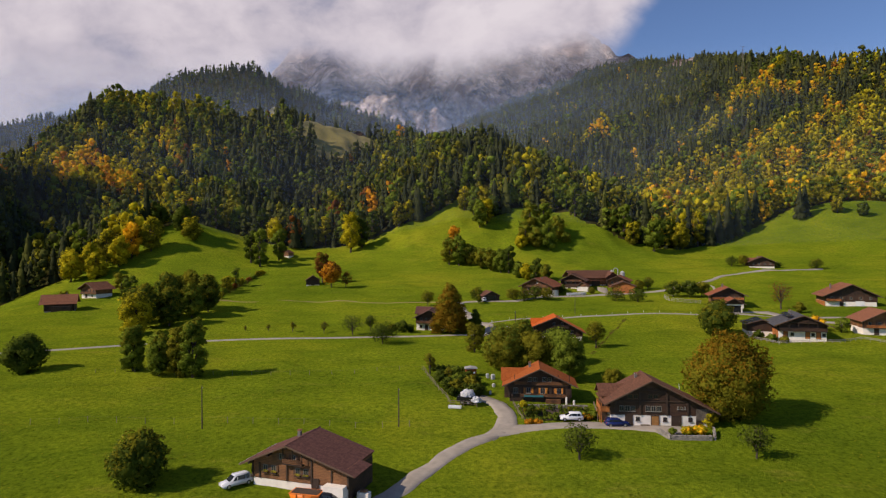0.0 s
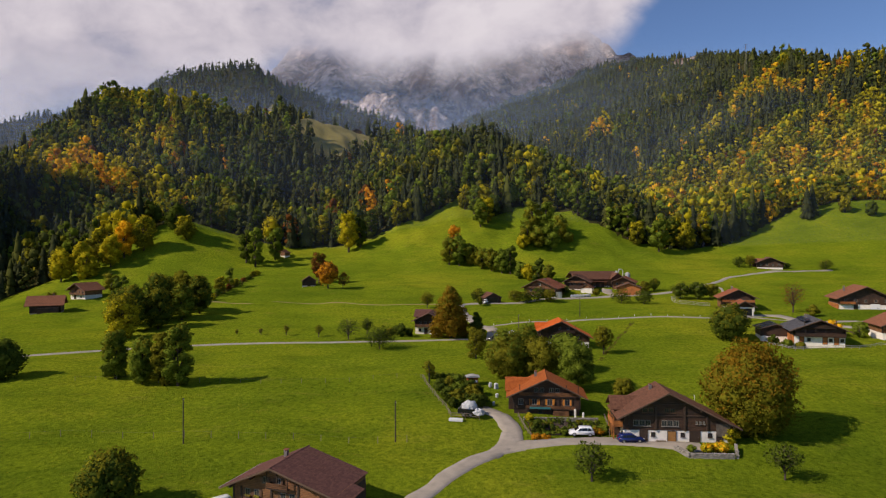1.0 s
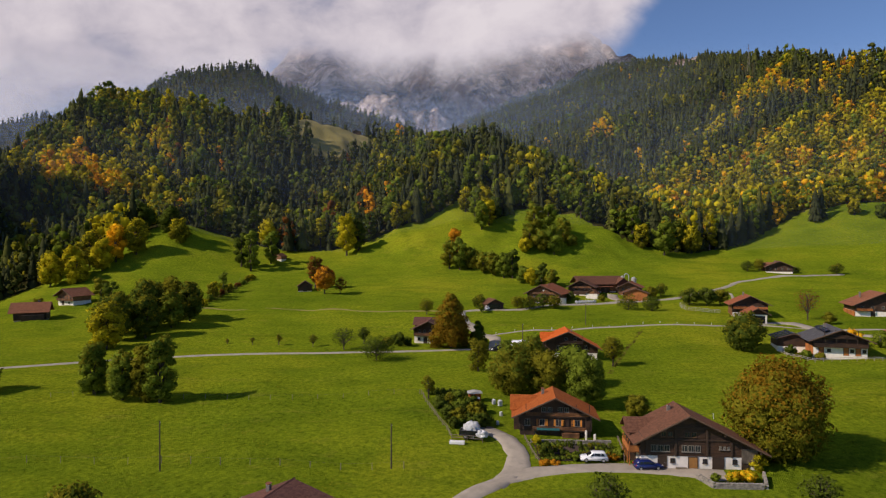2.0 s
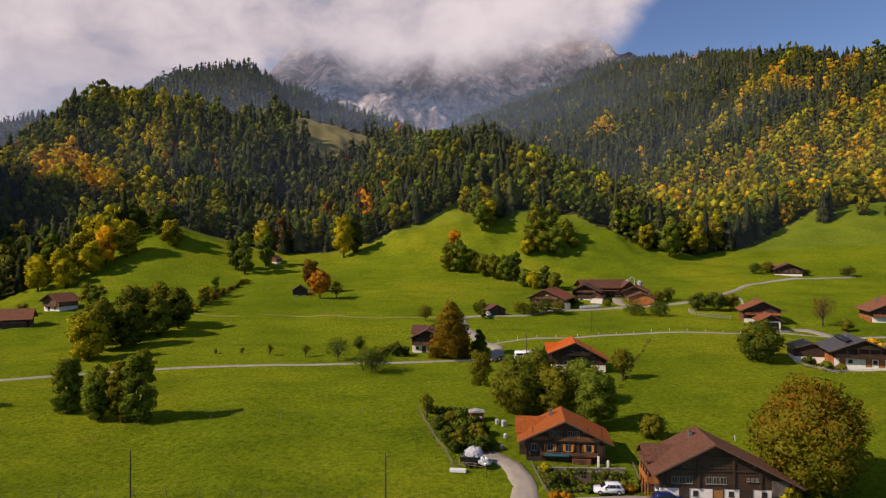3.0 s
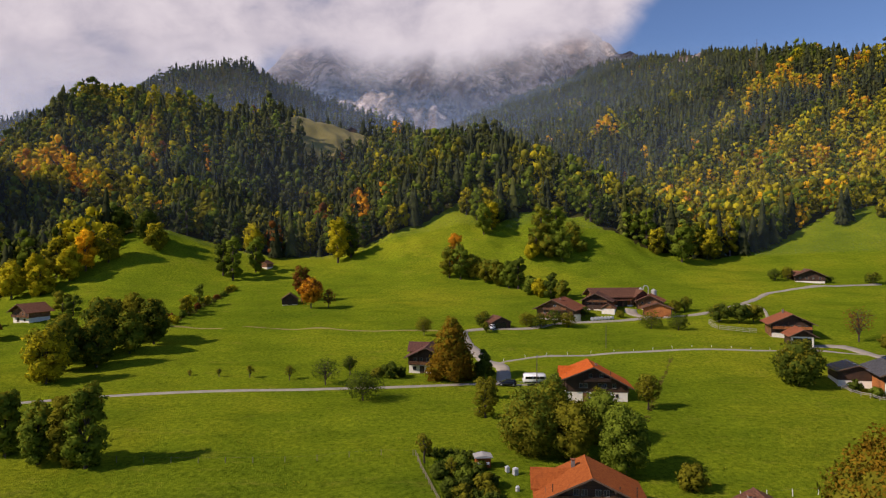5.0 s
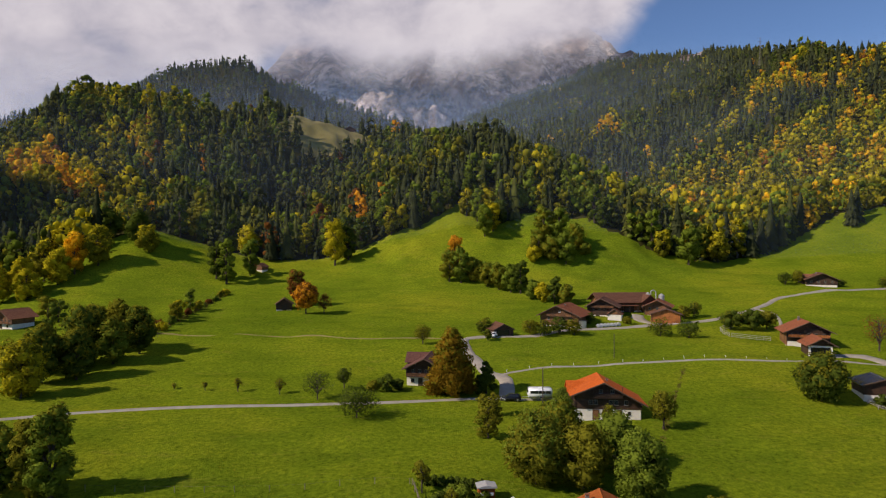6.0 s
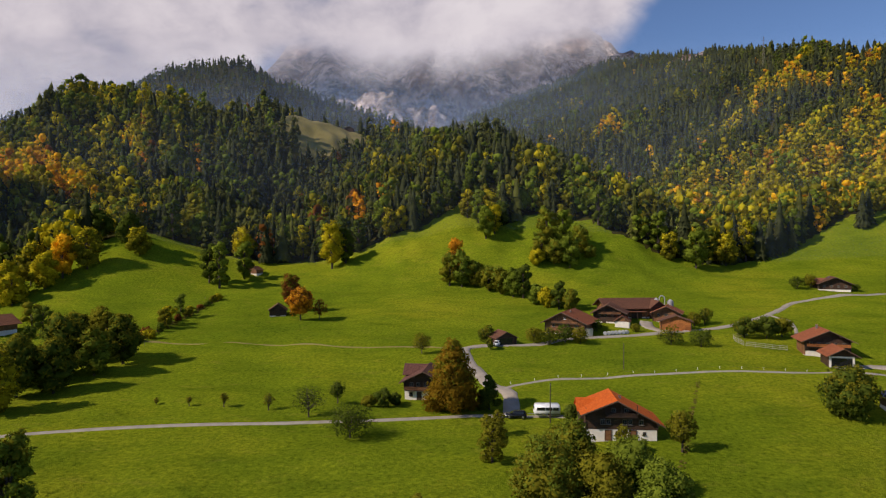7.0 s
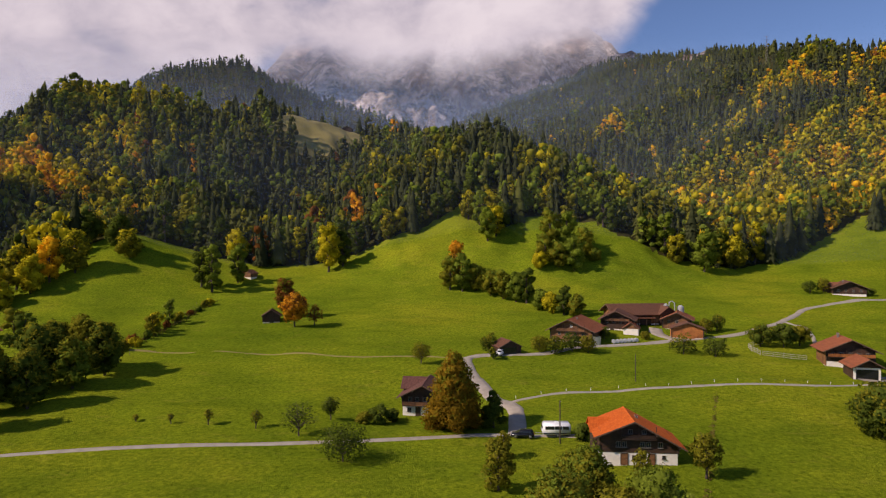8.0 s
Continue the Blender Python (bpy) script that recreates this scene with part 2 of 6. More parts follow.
CREST_WEST = [(-620, 560, 20), (-560, 600, 40), (-452, 668, 110), (-425, 676, 136), (-341, 662, 184), (-248, 642, 162), (-186, 634, 148), (-150, 640, 144)]
CREST_MIDDLE = [(-150, 690, 158), (-54, 690, 142), (-20, 600, 121), (29, 526, 114), (66, 470, 84), (100, 430, 48), (135, 415, 28)]
CREST_RIGHT = [(500, 960, 300), (461, 824, 269), (530, 750, 246), (700, 640, 240)]
CREST_BEHIND = [(461, 860, 278), (497, 983, 316), (555, 1230, 392), (650, 1636, 516), (600, 2000, 610), (540, 2150, 640)]
CREST_SHOULDER = [(476, 1700, 490), (323, 1400, 340), (208, 1150, 238), (96, 1000, 160), (40, 960, 130)]
# ridge added mostly out of view on the left to shade the ravine
CREST_SHADING = [(-760, 180, 340), (-620, 300, 330), (-540, 380, 270), (-500, 425, 150)]
CREST_PEAK = [(-1300, 1400, 290), (-950, 1480, 325), (-735, 1510, 392), (-570, 1510, 455), (-465, 1510, 452), (-351, 1510, 395), (-109, 1540, 318), (120, 1750, 300)]
CREST_FAR = [(-3600, 3500, 300), (-1900, 3800, 620), (-1000, 3900, 1150), (-300, 3900, 1550), (700, 3900, 1420), (1050, 3850, 1060), (1350, 3800, 800), (2200, 3700, 650), (3600, 3600, 500)]


def meadow(x, y):
    """The valley floor and its pastures, gently rising away from the village's lower end."""
    v = np.clip(y, 60, 430)
    z = -14.5 + 0.1813 * v - 6.685e-4 * v * v + 1.251e-6 * v ** 3 - 0.0057 * x + 6.1e-5 * x * v
    z = z + np.clip(y - 430, 0, 5000) * 0.14 - np.clip(60 - y, 0, 5000) * 0.08
    z = z + 24 * bump(x, y, 17, 438, 50, 50) + 17 * bump(x, y, 292, 436, 66, 52) + 5 * bump(x, y, 225, 425, 40, 40) + 15 * bump(x, y, -175, 402, 62, 46) + 9 * bump(x, y, -165, 372, 32, 36)
    z = z - 2.1 * bump(x, y, -6, 211, 22, 14)
    fall = np.clip((-165 - x - 0.25 * (y - 280)) / 110, 0, 1)
    z = z - 45 * fall * fall * np.clip((370 - y) / 60, 0, 1)
    # the lane across the western pasture runs on an even shelf
    off = y - np.interp(x, (-260, -180, -102, -56, 8, 16), (120, 148, 174, 184.5, 190, 191))
    calm = 1 - 0.92 * np.exp(-(off / 11) ** 2) * np.clip((16 - x) / 10, 0, 1)
    return z + calm * (0.5 * waves(x, y, 83, 1) + 0.30 * waves(0.5 * x, 1.6 * y, 31, 2) + 0.12 * waves(0.5 * x, 1.5 * y, 12, 9) + 0.38 * np.clip(waves(0.45 * x + 0.1 * y, 1.5 * y - 0.2 * x, 24, 13), -0.2, 1.2) * np.clip((12 - x) / 25, 0, 1) * np.clip((y - 140) / 40, 0, 1))


def hills(x, y):
    west = ridge(x, y, CREST_WEST, 0.56, 25, 16) - 0.35 * np.clip(-x - 0.60 * (y - 30), 0, 500)
    west = west + 5 * waves(0.9 * x + 0.3 * y, 0.35 * y, 78, 3)
    h = soft_max(west, ridge(x, y, CREST_MIDDLE, 0.6, 20), 10)
    h = h + 21 * bump(x, y, -122, 632, 48, 46) - 12 * gully(x, y, [(-128, 545), (-112, 490), (-84, 410)], 30) - 5 * gully(x, y, [(-262, 560), (-205, 440)], 20)
    right = ridge(x, y, CREST_RIGHT, 0.56, 25, 38)
    behind = soft_max(ridge(x, y, CREST_BEHIND, 0.42, 25, 16), ridge(x, y, CREST_SHOULDER, 0.40, 25), 14) - 0.45 * np.clip(890 - y, 0, 500)
    h = soft_max(h, soft_max(right, behind, 18) + 6 * waves(0.8 * x - 0.4 * y, 0.3 * x + 0.3 * y, 84, 7), 12) + 1.5 * waves(x, y, 37, 4)
    h = np.maximum(h, ridge(x, y, CREST_SHADING, 1.0))
    h = np.maximum(h, ridge(x, y, CREST_PEAK, 0.75) + 9 * waves(x, y, 160, 5))
    far = ridge(x, y, CREST_FAR, 0.8) + 70 * waves(x, y, 620, 6) + 28 * np.abs(waves(x, y, 210, 7)) + 9 * waves(x, y, 90, 8)
    return np.maximum(h, far)


def ground(x, y):
    """Height of the land at (x, y)."""
    return soft_max(hills(x, y), meadow(x, y), 9)

# ---------------------------------------------------------------- building helpers


def thing(name, m, label, category, group="", kind=""):
    e = new(name)
    e.empty_display_size = 0.2
    e.matrix_world = m
    return tagged(e, label, category, group, kind)


def mesh_of(name, bm, material):
    me = bpy.data.meshes.new(name)
    bm.to_mesh(me)
    bm.free()
    me.materials.append(material)
    return me


def part(name, bm, material, parent, label=""):
    """Links a bmesh, or a mesh that is shared, as one mesh object under a thing or a part."""
    me = bm if isinstance(bm, bpy.types.Mesh) else mesh_of(name, bm, material)
    ob = new(name, me)
    ob.parent = parent
    if label:
        tagged(ob, label)
    return ob


def box(x0, x1, y0, y1, z0, z1, bevel=0.0, bm=None):
    bm = bm or bmesh.new()
    v = [bm.verts.new((x, y, z)) for z in (z0, z1) for y in (y0, y1) for x in (x0, x1)]
    faces = [bm.faces.new([v[i] for i in q]) for q in ((0, 2, 3, 1), (4, 5, 7, 6), (0, 1, 5, 4), (2, 6, 7, 3), (0, 4, 6, 2), (1, 3, 7, 5))]
    if bevel:
        edges = list({e for f in faces for e in f.edges})
        bmesh.ops.bevel(bm, geom=edges, offset=bevel, segments=1, affect="EDGES")
    return bm


def prism(outline, y0, y1, axis="y", bm=None):
    """A closed outline in x, z pushed from y0 to y1 (or an outline in y, z pushed along x)."""
    bm = bm or bmesh.new()
    turn = (lambda a, b, c: (a, c, b)) if axis == "y" else (lambda a, b, c: (c, a, b)) if axis == "x" else (lambda a, b, c: (a, b, c))
    p = [bm.verts.new(turn(a, b, y0)) for a, b in outline]
    q = [bm.verts.new(turn(a, b, y1)) for a, b in outline]
    bm.faces.new(p)
    bm.faces.new(q[::-1])
    for i in range(len(p)):
        j = (i + 1) % len(p)
        bm.faces.new((p[j], p[i], q[i], q[j]))
    bmesh.ops.recalc_face_normals(bm, faces=bm.faces)
    return bm


def rod(a, b, r0, r1=None, sides=6, bm=None):
    """A tapered round bar from a to b."""
    bm = bm or bmesh.new()
    a, b = Vector(a), Vector(b)
    q = (b - a).to_track_quat("Z", "Y")
    rings = []
    for p, r in ((a, r0), (b, r0 if r1 is None else r1)):
        rings.append([bm.verts.new(p + q @ Vector((r * math.cos(k * 6.2832 / sides), r * math.sin(k * 6.2832 / sides), 0))) for k in range(sides)])
    for k in range(sides):
        bm.faces.new((rings[0][k], rings[0][(k + 1) % sides], rings[1][(k + 1) % sides], rings[1][k]))
    bm.faces.new(rings[0][::-1])
    bm.faces.new(rings[1])
    return bm


def ground_at(x, y):
    return float(ground(np.float64(x), np.float64(y)))


def raw_mesh(name, verts, tris, slots, index=None, normals=None):
    """A triangle mesh from arrays; normals: soft shading directions, one for each vertex."""
    me = bpy.data.meshes.new(name)
    me.vertices.add(len(verts))
    me.vertices.foreach_set("co", np.asarray(verts, np.float32).ravel())
    n = len(tris)
    me.loops.add(3 * n)
    me.loops.foreach_set("vertex_index", np.asarray(tris, np.int32).ravel())
    me.polygons.add(n)
    me.polygons.foreach_set("loop_start", np.arange(0, 3 * n, 3, dtype=np.int32))
    for m in slots:
        me.materials.append(m)
    if index is not None:
        me.polygons.foreach_set("material_index", np.asarray(index, np.int32))
    me.update(calc_edges=True)
    if normals is not None:
        me.polygons.foreach_set("use_smooth", np.ones(n, bool))
        me.normals_split_custom_set_from_vertices(np.asarray(normals, np.float32))
    return me


# ---------------------------------------------------------------- land
def spread(lo, hi, fine_lo, fine_hi, step, grow):
    """Coordinates that lie step apart in the middle and ever wider outside."""
    mid = list(np.arange(fine_lo, fine_hi + step, step))
    out, s = [], step
    while mid[0] > lo:
        s *= grow
        mid.insert(0, mid[0] - s)
    s = step
    while mid[-1] < hi:
        s *= grow
        mid.append(mid[-1] + s)
    return np.array(mid)


def forest_line(x):
    """How far out the pastures end and the woods begin."""
    return np.interp(x, (-420, -230, -190, -167, -130, -100, -56, -35, -18, 0, 9, 16, 22, 30, 45, 60, 83, 100, 127, 150, 180, 215, 240, 300, 440),
                     (290, 300, 355, 394, 398, 392, 403, 405, 408, 416, 428, 424, 406, 402, 409, 406, 400, 388, 378, 382, 398, 416, 428, 436, 420))


def is_forest(x, y):
    clearing = ((x + 112 - 0.15 * (y - 640)) / 40) ** 2 + ((y - 646) / 60) ** 2 < 1 + 0.35 * waves(x, y, 34, 6)
    clearing = clearing | (((x + 352) / 22) ** 2 + ((y - 1270) / 120) ** 2 < 1 + 0.5 * waves(x, y, 60, 2))
    clearing = clearing | (((x - 640) / 60) ** 2 + ((y - 1640) / 90) ** 2 < 1 + 0.6 * waves(x, y, 50, 4))
    return (y > forest_line(x)) & ~clearing


gx = spread(-4200, 4200, -210, 250, 3.0, 1.045)
gy = spread(-500, 4300, 60, 450, 3.0, 1.022)
GX, GY = np.meshgrid(gx, gy)
GZ = ground(GX, GY)
nx, ny = len(gx), len(gy)
cell = (np.arange(ny - 1)[:, None] * nx + np.arange(nx - 1)[None, :]).ravel()
tris = np.concatenate([np.stack([cell, cell + 1, cell + nx + 1], 1), np.stack([cell, cell + nx + 1, cell + nx], 1)])
mx, my = GX.ravel()[tris].mean(1), GY.ravel()[tris].mean(1)
mz = GZ.ravel()[tris].mean(1)
soil = np.where(is_forest(mx, my), 1, 0)
soil = np.where((my > 560) & ~is_forest(mx, my), 3, soil)
soil = np.where((mx > 500) & (my > 1400) & (my < 1900) & ~is_forest(mx, my), 2, soil)
soil = np.where((my > 1900) & (ridge(mx, my, CREST_FAR, 0.85) > 180), 2, soil)
land = raw_mesh("ground", np.stack([GX.ravel(), GY.ravel(), GZ.ravel()], 1), tris, [GRASS, FLOOR, ROCK, DRY], soil)
land.polygons.foreach_set("use_smooth", np.ones(len(tris), bool))
tagged(new("ground", land), "rolling green alpine pasture rising to wooded mountain slopes", "ground", kind="structure")


def lane(name, line, width, label, category="road", material=None):
    """A lane laid on the land along a line of points, a few centimetres proud, with shoulders."""
    pts = []
    n = len(line)
    for i in range(n - 1):
        p0, p1, p2, p3 = (np.array(line[min(max(k, 0), n - 1)], float) for k in (i - 1, i, i + 1, i + 2))
        steps = max(4, int(np.linalg.norm(p2 - p1) / 2.5))
        for k in range(steps):
            s = k / steps
            pts.append(0.5 * (2 * p1 + (p2 - p0) * s + (2 * p0 - 5 * p1 + 4 * p2 - p3) * s * s + (3 * p1 - p0 - 3 * p2 + p3) * s ** 3))
    pts.append(np.array(line[-1], float))
    verts, faces = [], []
    for i, p in enumerate(pts):
        d = pts[min(i + 1, len(pts) - 1)] - pts[max(i - 1, 0)]
        side = np.array((d[1], -d[0])) / (np.linalg.norm(d) + 1e-9)
        w = width * (0.5 + 0.03 * math.sin(i * 0.9) + 0.02 * math.sin(i * 2.3))
        for k, lift in ((-w - 0.3, -0.2), (-w, 0.20), (-w * 0.33, 0.23), (w * 0.33, 0.23), (w, 0.20), (w + 0.3, -0.2)):
            q = p + side * k
            verts.append((q[0], q[1], ground_at(*q) + lift))
        if i:
            a = 6 * (i - 1)
            for k in range(5):
                faces += [(a + k, a + k + 6, a + k + 7), (a + k, a + k + 7, a + k + 1)]
    me = raw_mesh(name, verts, faces, [material or GRAVEL])
    return tagged(new(name, me), label, category, kind="structure")


# ---------------------------------------------------------------- trees
def unit(a):
    return a / (np.linalg.norm(a, axis=-1, keepdims=True) + 1e-9)


def leaf_cloud(n, lobes, size, rng, flat=0.5):
    """n folded leaf clumps spread through the outer shells of lobes (x, y, z, rx, ry, rz): vertices, triangles, soft normals."""
    lobes = np.asarray(lobes, float)
    vol = lobes[:, 3] * lobes[:, 4] * lobes[:, 5]
    pick = rng.choice(len(lobes), n, p=vol ** 0.8 / (vol ** 0.8).sum())
    d = unit(rng.normal(size=(n, 3)))
    r = rng.uniform(0.2, 1.0, n) ** 0.25 * rng.uniform(0.86, 1.08, n)
    c = lobes[pick, :3] + d * r[:, None] * lobes[pick, 3:]
    nrm = unit(d * flat + rng.normal(size=(n, 3)) * 0.55 + np.array((0, 0, 0.25)))
    u = unit(np.cross(nrm, rng.normal(size=(n, 3))))
    w = np.cross(nrm, u)
    s = (size * rng.uniform(0.55, 1.3, n))[:, None]
    v = np.stack([c - u * s, c - w * s * 0.55 - nrm * s * 0.2, c + u * s, c + w * s * 0.55 - nrm * s * 0.2], 1).reshape(-1, 3)
    q = np.arange(n)[:, None] * 4
    mid = lobes[:, :3].mean(0)
    whole = unit((c - mid) / (np.abs(c - mid).max(0) + 0.1))
    soft = unit(0.55 * d + 0.75 * whole + 0.35 * nrm)
    return v, np.concatenate([q + [0, 1, 2], q + [0, 2, 3]]), np.repeat(soft, 4, axis=0)


def blob(lobe, rng):
    """A rough low solid that fills a lobe's inside."""
    g = (1 + 5 ** 0.5) / 2
    v = np.array([(-1, g, 0), (1, g, 0), (-1, -g, 0), (1, -g, 0), (0, -1, g), (0, 1, g), (0, -1, -g), (0, 1, -g), (g, 0, -1), (g, 0, 1), (-g, 0, -1), (-g, 0, 1)]) / 1.902
    f = np.array([(0, 11, 5), (0, 5, 1), (0, 1, 7), (0, 7, 10), (0, 10, 11), (1, 5, 9), (5, 11, 4), (11, 10, 2), (10, 7, 6), (7, 1, 8),
                  (3, 9, 4), (3, 4, 2), (3, 2, 6), (3, 6, 8), (3, 8, 9), (4, 9, 5), (2, 4, 11), (6, 2, 10), (8, 6, 7), (9, 8, 1)])
    return np.array(lobe[:3]) + v * np.array(lobe[3:]) * rng.uniform(0.7, 1.0, (12, 1)), f, v


def joined(pieces):
    vs, fs, ns, k = [], [], [], 0
    for v, f, n in pieces:
        vs.append(v)
        fs.append(f + k)
        ns.append(n)
        k += len(v)
    return np.concatenate(vs), np.concatenate(fs), np.concatenate(ns)


def crown_lobes(height, radius, bottom, shape, rng, count):
    """Lobes that make a round, upright or pear-shaped crown."""
    lobes = []
    for k in range(count):
        h = (k + 0.5) / count
        if shape == "cone":
            reach = radius * (1.0 - h) ** 0.6 * 0.62
        elif shape == "tall":
            reach = radius * (0.55 + 0.45 * math.sin(math.pi * min(1, h * 0.9 + 0.1))) * 0.55
        else:
            reach = radius * math.sin(math.pi * (0.12 + 0.80 * h)) * 0.62
        a = k * 2.4 + rng.uniform(-0.4, 0.4)
        z = bottom + (height - bottom) * (0.07 + 0.79 * h if shape == "tall" else 0.12 + 0.74 * h)
        r = radius * rng.uniform(0.42, 0.58) * (1.0 if shape == "round" else (1.1 - 0.62 * h) if shape == "cone" else 0.85)
        lobes.append((reach * math.cos(a), reach * math.sin(a), z, r, r * rng.uniform(0.85, 1.1), r * rng.uniform(0.7, 0.95)))
    return lobes


def trunk_mesh(name, height, radius, lobes, rng, lean=0.0):
    """A tapered, slightly crooked trunk with limbs that reach into the crown."""
    bm = bmesh.new()
    p, r = Vector((0, 0, -0.3)), radius
    top = None
    for k in range(5):
        q = Vector((lean * k * 0.2 + rng.uniform(-0.12, 0.12), rng.uniform(-0.12, 0.12), height * (k + 1) / 5 * 0.8))
        rod(p, q, r, r * 0.78, 7, bm)
        p, r = q, r * 0.78
    for x, y, z, *size in lobes[:: max(1, len(lobes) // 11)]:
        z0 = max(0.2 * height, z - 0.32 * height)
        a, b = Vector((0, 0, z0)), Vector((x, y, z))
        m = a.lerp(b, 0.5) + Vector((rng.uniform(-0.03, 0.03) * height, rng.uniform(-0.03, 0.03) * height, 0.05 * height))
        rod(a, m, radius * 0.48, radius * 0.32, 5, bm)
        rod(m, b, radius * 0.32, radius * 0.14, 5, bm)
        for k in range(3):
            tip = b + Vector((rng.uniform(-1, 1) * size[0], rng.uniform(-1, 1) * size[1], rng.uniform(-0.1, 1.0) * size[2]))
            rod(m.lerp(b, 0.4 + 0.3 * k), tip, radius * 0.13, radius * 0.04, 4, bm)
    return mesh_of(name, bm, BARK)


TREE_MESHES = {}


def tufts(lobes, count, rng, share=0.3):
    """Smaller lobes set on the outsides of the main ones, for a knobbly crown."""
    lobes = np.asarray(lobes, float)
    pick = rng.integers(0, len(lobes), count)
    d = rng.normal(size=(count, 3))
    d[:, 2] += 0.25
    d /= np.linalg.norm(d, axis=1)[:, None]
    c = lobes[pick, :3] + d * lobes[pick, 3:] * rng.uniform(0.6, 0.98, (count, 1))
    r = lobes[pick, 3:].mean(1) * share * rng.uniform(0.6, 1.35, count)
    return np.concatenate([c, np.stack([r, r, r * 0.8], 1)], 1)


def broadleaf(x, y, height, radius, leaves, label, seed, shape="round", n=2600, size=0.42, bottom=0.18, count=16, category="tree", name="tree", group="", spin=None, second=None, turned=0.3, core=True, dz=0.0):
    """A broad-leaved tree: trunk with limbs, and a crown of leaf clumps with an uneven outline. second: leaves that have turned, mostly near the top."""
    key = (height, radius, leaves, shape, n, size, seed)
    if key not in TREE_MESHES:
        rng = np.random.default_rng(seed)
        lobes = crown_lobes(height, radius, height * bottom, shape, rng, count)
        knobs = np.concatenate([tufts(lobes, max(12, n // 26), rng, 0.36), np.asarray(lobes)])
        v, f, nn = leaf_cloud(n, knobs, size, rng, 1.0)
        slot = np.zeros(len(f), int)
        if second is not None:
            mid = v.reshape(-1, 4, 3).mean(1)
            score = (mid[:, 2] / height - 0.55) * 0.7 + 0.5 * waves(mid[:, 0] + seed, mid[:, 1] + mid[:, 2], 5.0, 3) * 0.5 + rng.uniform(-0.3, 0.3, n)
            slot = np.tile((score > np.quantile(score, 1 - turned)).astype(int), 2)
        if core:
            core_piece = joined([blob((*l[:3], l[3] * 0.78, l[4] * 0.78, l[5] * 0.78), rng) for l in lobes])
            slot = np.concatenate([slot, np.zeros(len(core_piece[1]), int)])
            v, f, nn = joined([(v, f, nn), core_piece])
        TREE_MESHES[key] = (trunk_mesh("trunk", height, 0.022 * height + 0.06, lobes, rng), raw_mesh("crown", v, f, [LEAVES[leaves], LEAVES[leaves if second is None else second]], slot, nn))
    rng = random.Random(seed * 31 + int(x * 7) + int(y * 3))
    t = thing(name, pose(x, y, ground_at(x, y) - 0.05 + dz, 0, 0, rng.uniform(0, 360) if spin is None else spin), label, category, group)
    part("trunk", TREE_MESHES[key][0], BARK, t)
    part("crown", TREE_MESHES[key][1], None, t)
    return t


def conifer_arrays(height, radius, whorls, arms, rng, droop=0.35, bottom=0.05):
    """Ragged skirts of boughs, one above the other, on a spire: vertices, triangles, soft normals."""
    vs, fs, ns = [], [], []
    for k in range(whorls):
        h = k / whorls
        z = height * (bottom + (1 - bottom) * h ** 0.95)
        reach = radius * ((1 - h) ** 0.75 * rng.uniform(0.8, 1.12) + 0.05)
        n = 2 * max(3, int(arms * (1 - 0.45 * h)))
        top = min(height, z + height / whorls * 1.7 + 0.35 * reach)
        i, a0 = len(vs), rng.uniform(0, 6.28)
        vs.append((rng.uniform(-0.1, 0.1), rng.uniform(-0.1, 0.1), top))
        ns.append((0, 0, 1))
        for j in range(n):
            a = a0 + 6.2832 * (j + rng.uniform(-0.3, 0.3)) / n
            r = reach * (rng.uniform(0.85, 1.2) if j % 2 else rng.uniform(0.5, 0.8))
            vs.append((r * math.cos(a), r * math.sin(a), z - (droop * r if j % 2 else 0.1 * r) + rng.uniform(-0.2, 0.2)))
            ns.append((math.cos(a), math.sin(a), rng.uniform(0.1, 0.5)))
        fs += [(i, i + 1 + j, i + 1 + (j + 1) % n) for j in range(n)]
    return np.array(vs, float), np.array(fs), unit(np.array(ns, float))


def conifer(x, y, height, radius, leaves, label, seed, name="conifer", group="", whorls=22, arms=13):
    key = ("c", height, radius, leaves, seed, whorls)
    if key not in TREE_MESHES:
        rng = np.random.default_rng(seed)
        v, f, nn = conifer_arrays(height, radius, whorls, arms, rng)
        TREE_MESHES[key] = (mesh_of("trunk", rod((0, 0, -0.4), (0, 0, height * 0.9), 0.018 * height, 0.03, 7), BARK), raw_mesh("crown", v, f, [LEAVES[leaves]], None, nn))
    t = thing(name, pose(x, y, ground_at(x, y) - 0.05, 0, 0, (seed * 77 + x * 13) % 360), label, "conifer", group)
    part("trunk", TREE_MESHES[key][0], BARK, t)
    part("crown", TREE_MESHES[key][1], None, t)
    return t


def stand(name, kinds, places, label):
    """One mesh of many far trees. kinds: (vertices, triangles, normals); places: (x, y, z, spin, scale, tall, kind, leaf slot)."""
    vs, fs, ns, ms, k = [], [], [], [], 0
    for x, y, z, spin, scale, tall, kind, slot in places:
        v, f, n = kinds[kind]
        c, s = math.cos(spin), math.sin(spin)
        vs.append(np.stack([(v[:, 0] * c - v[:, 1] * s) * scale + x, (v[:, 0] * s + v[:, 1] * c) * scale + y, v[:, 2] * scale * tall + z], 1))
        ns.append(np.stack([n[:, 0] * c - n[:, 1] * s, n[:, 0] * s + n[:, 1] * c, n[:, 2]], 1))
        fs.append(f + k)
        ms.append(np.full(len(f), slot))
        k += len(v)
    me = raw_mesh(name, np.concatenate(vs), np.concatenate(fs), LEAVES, np.concatenate(ms), np.concatenate(ns))
    return tagged(new(name, me), label, "forest", kind="stuff")


frng = np.random.default_rng(11)


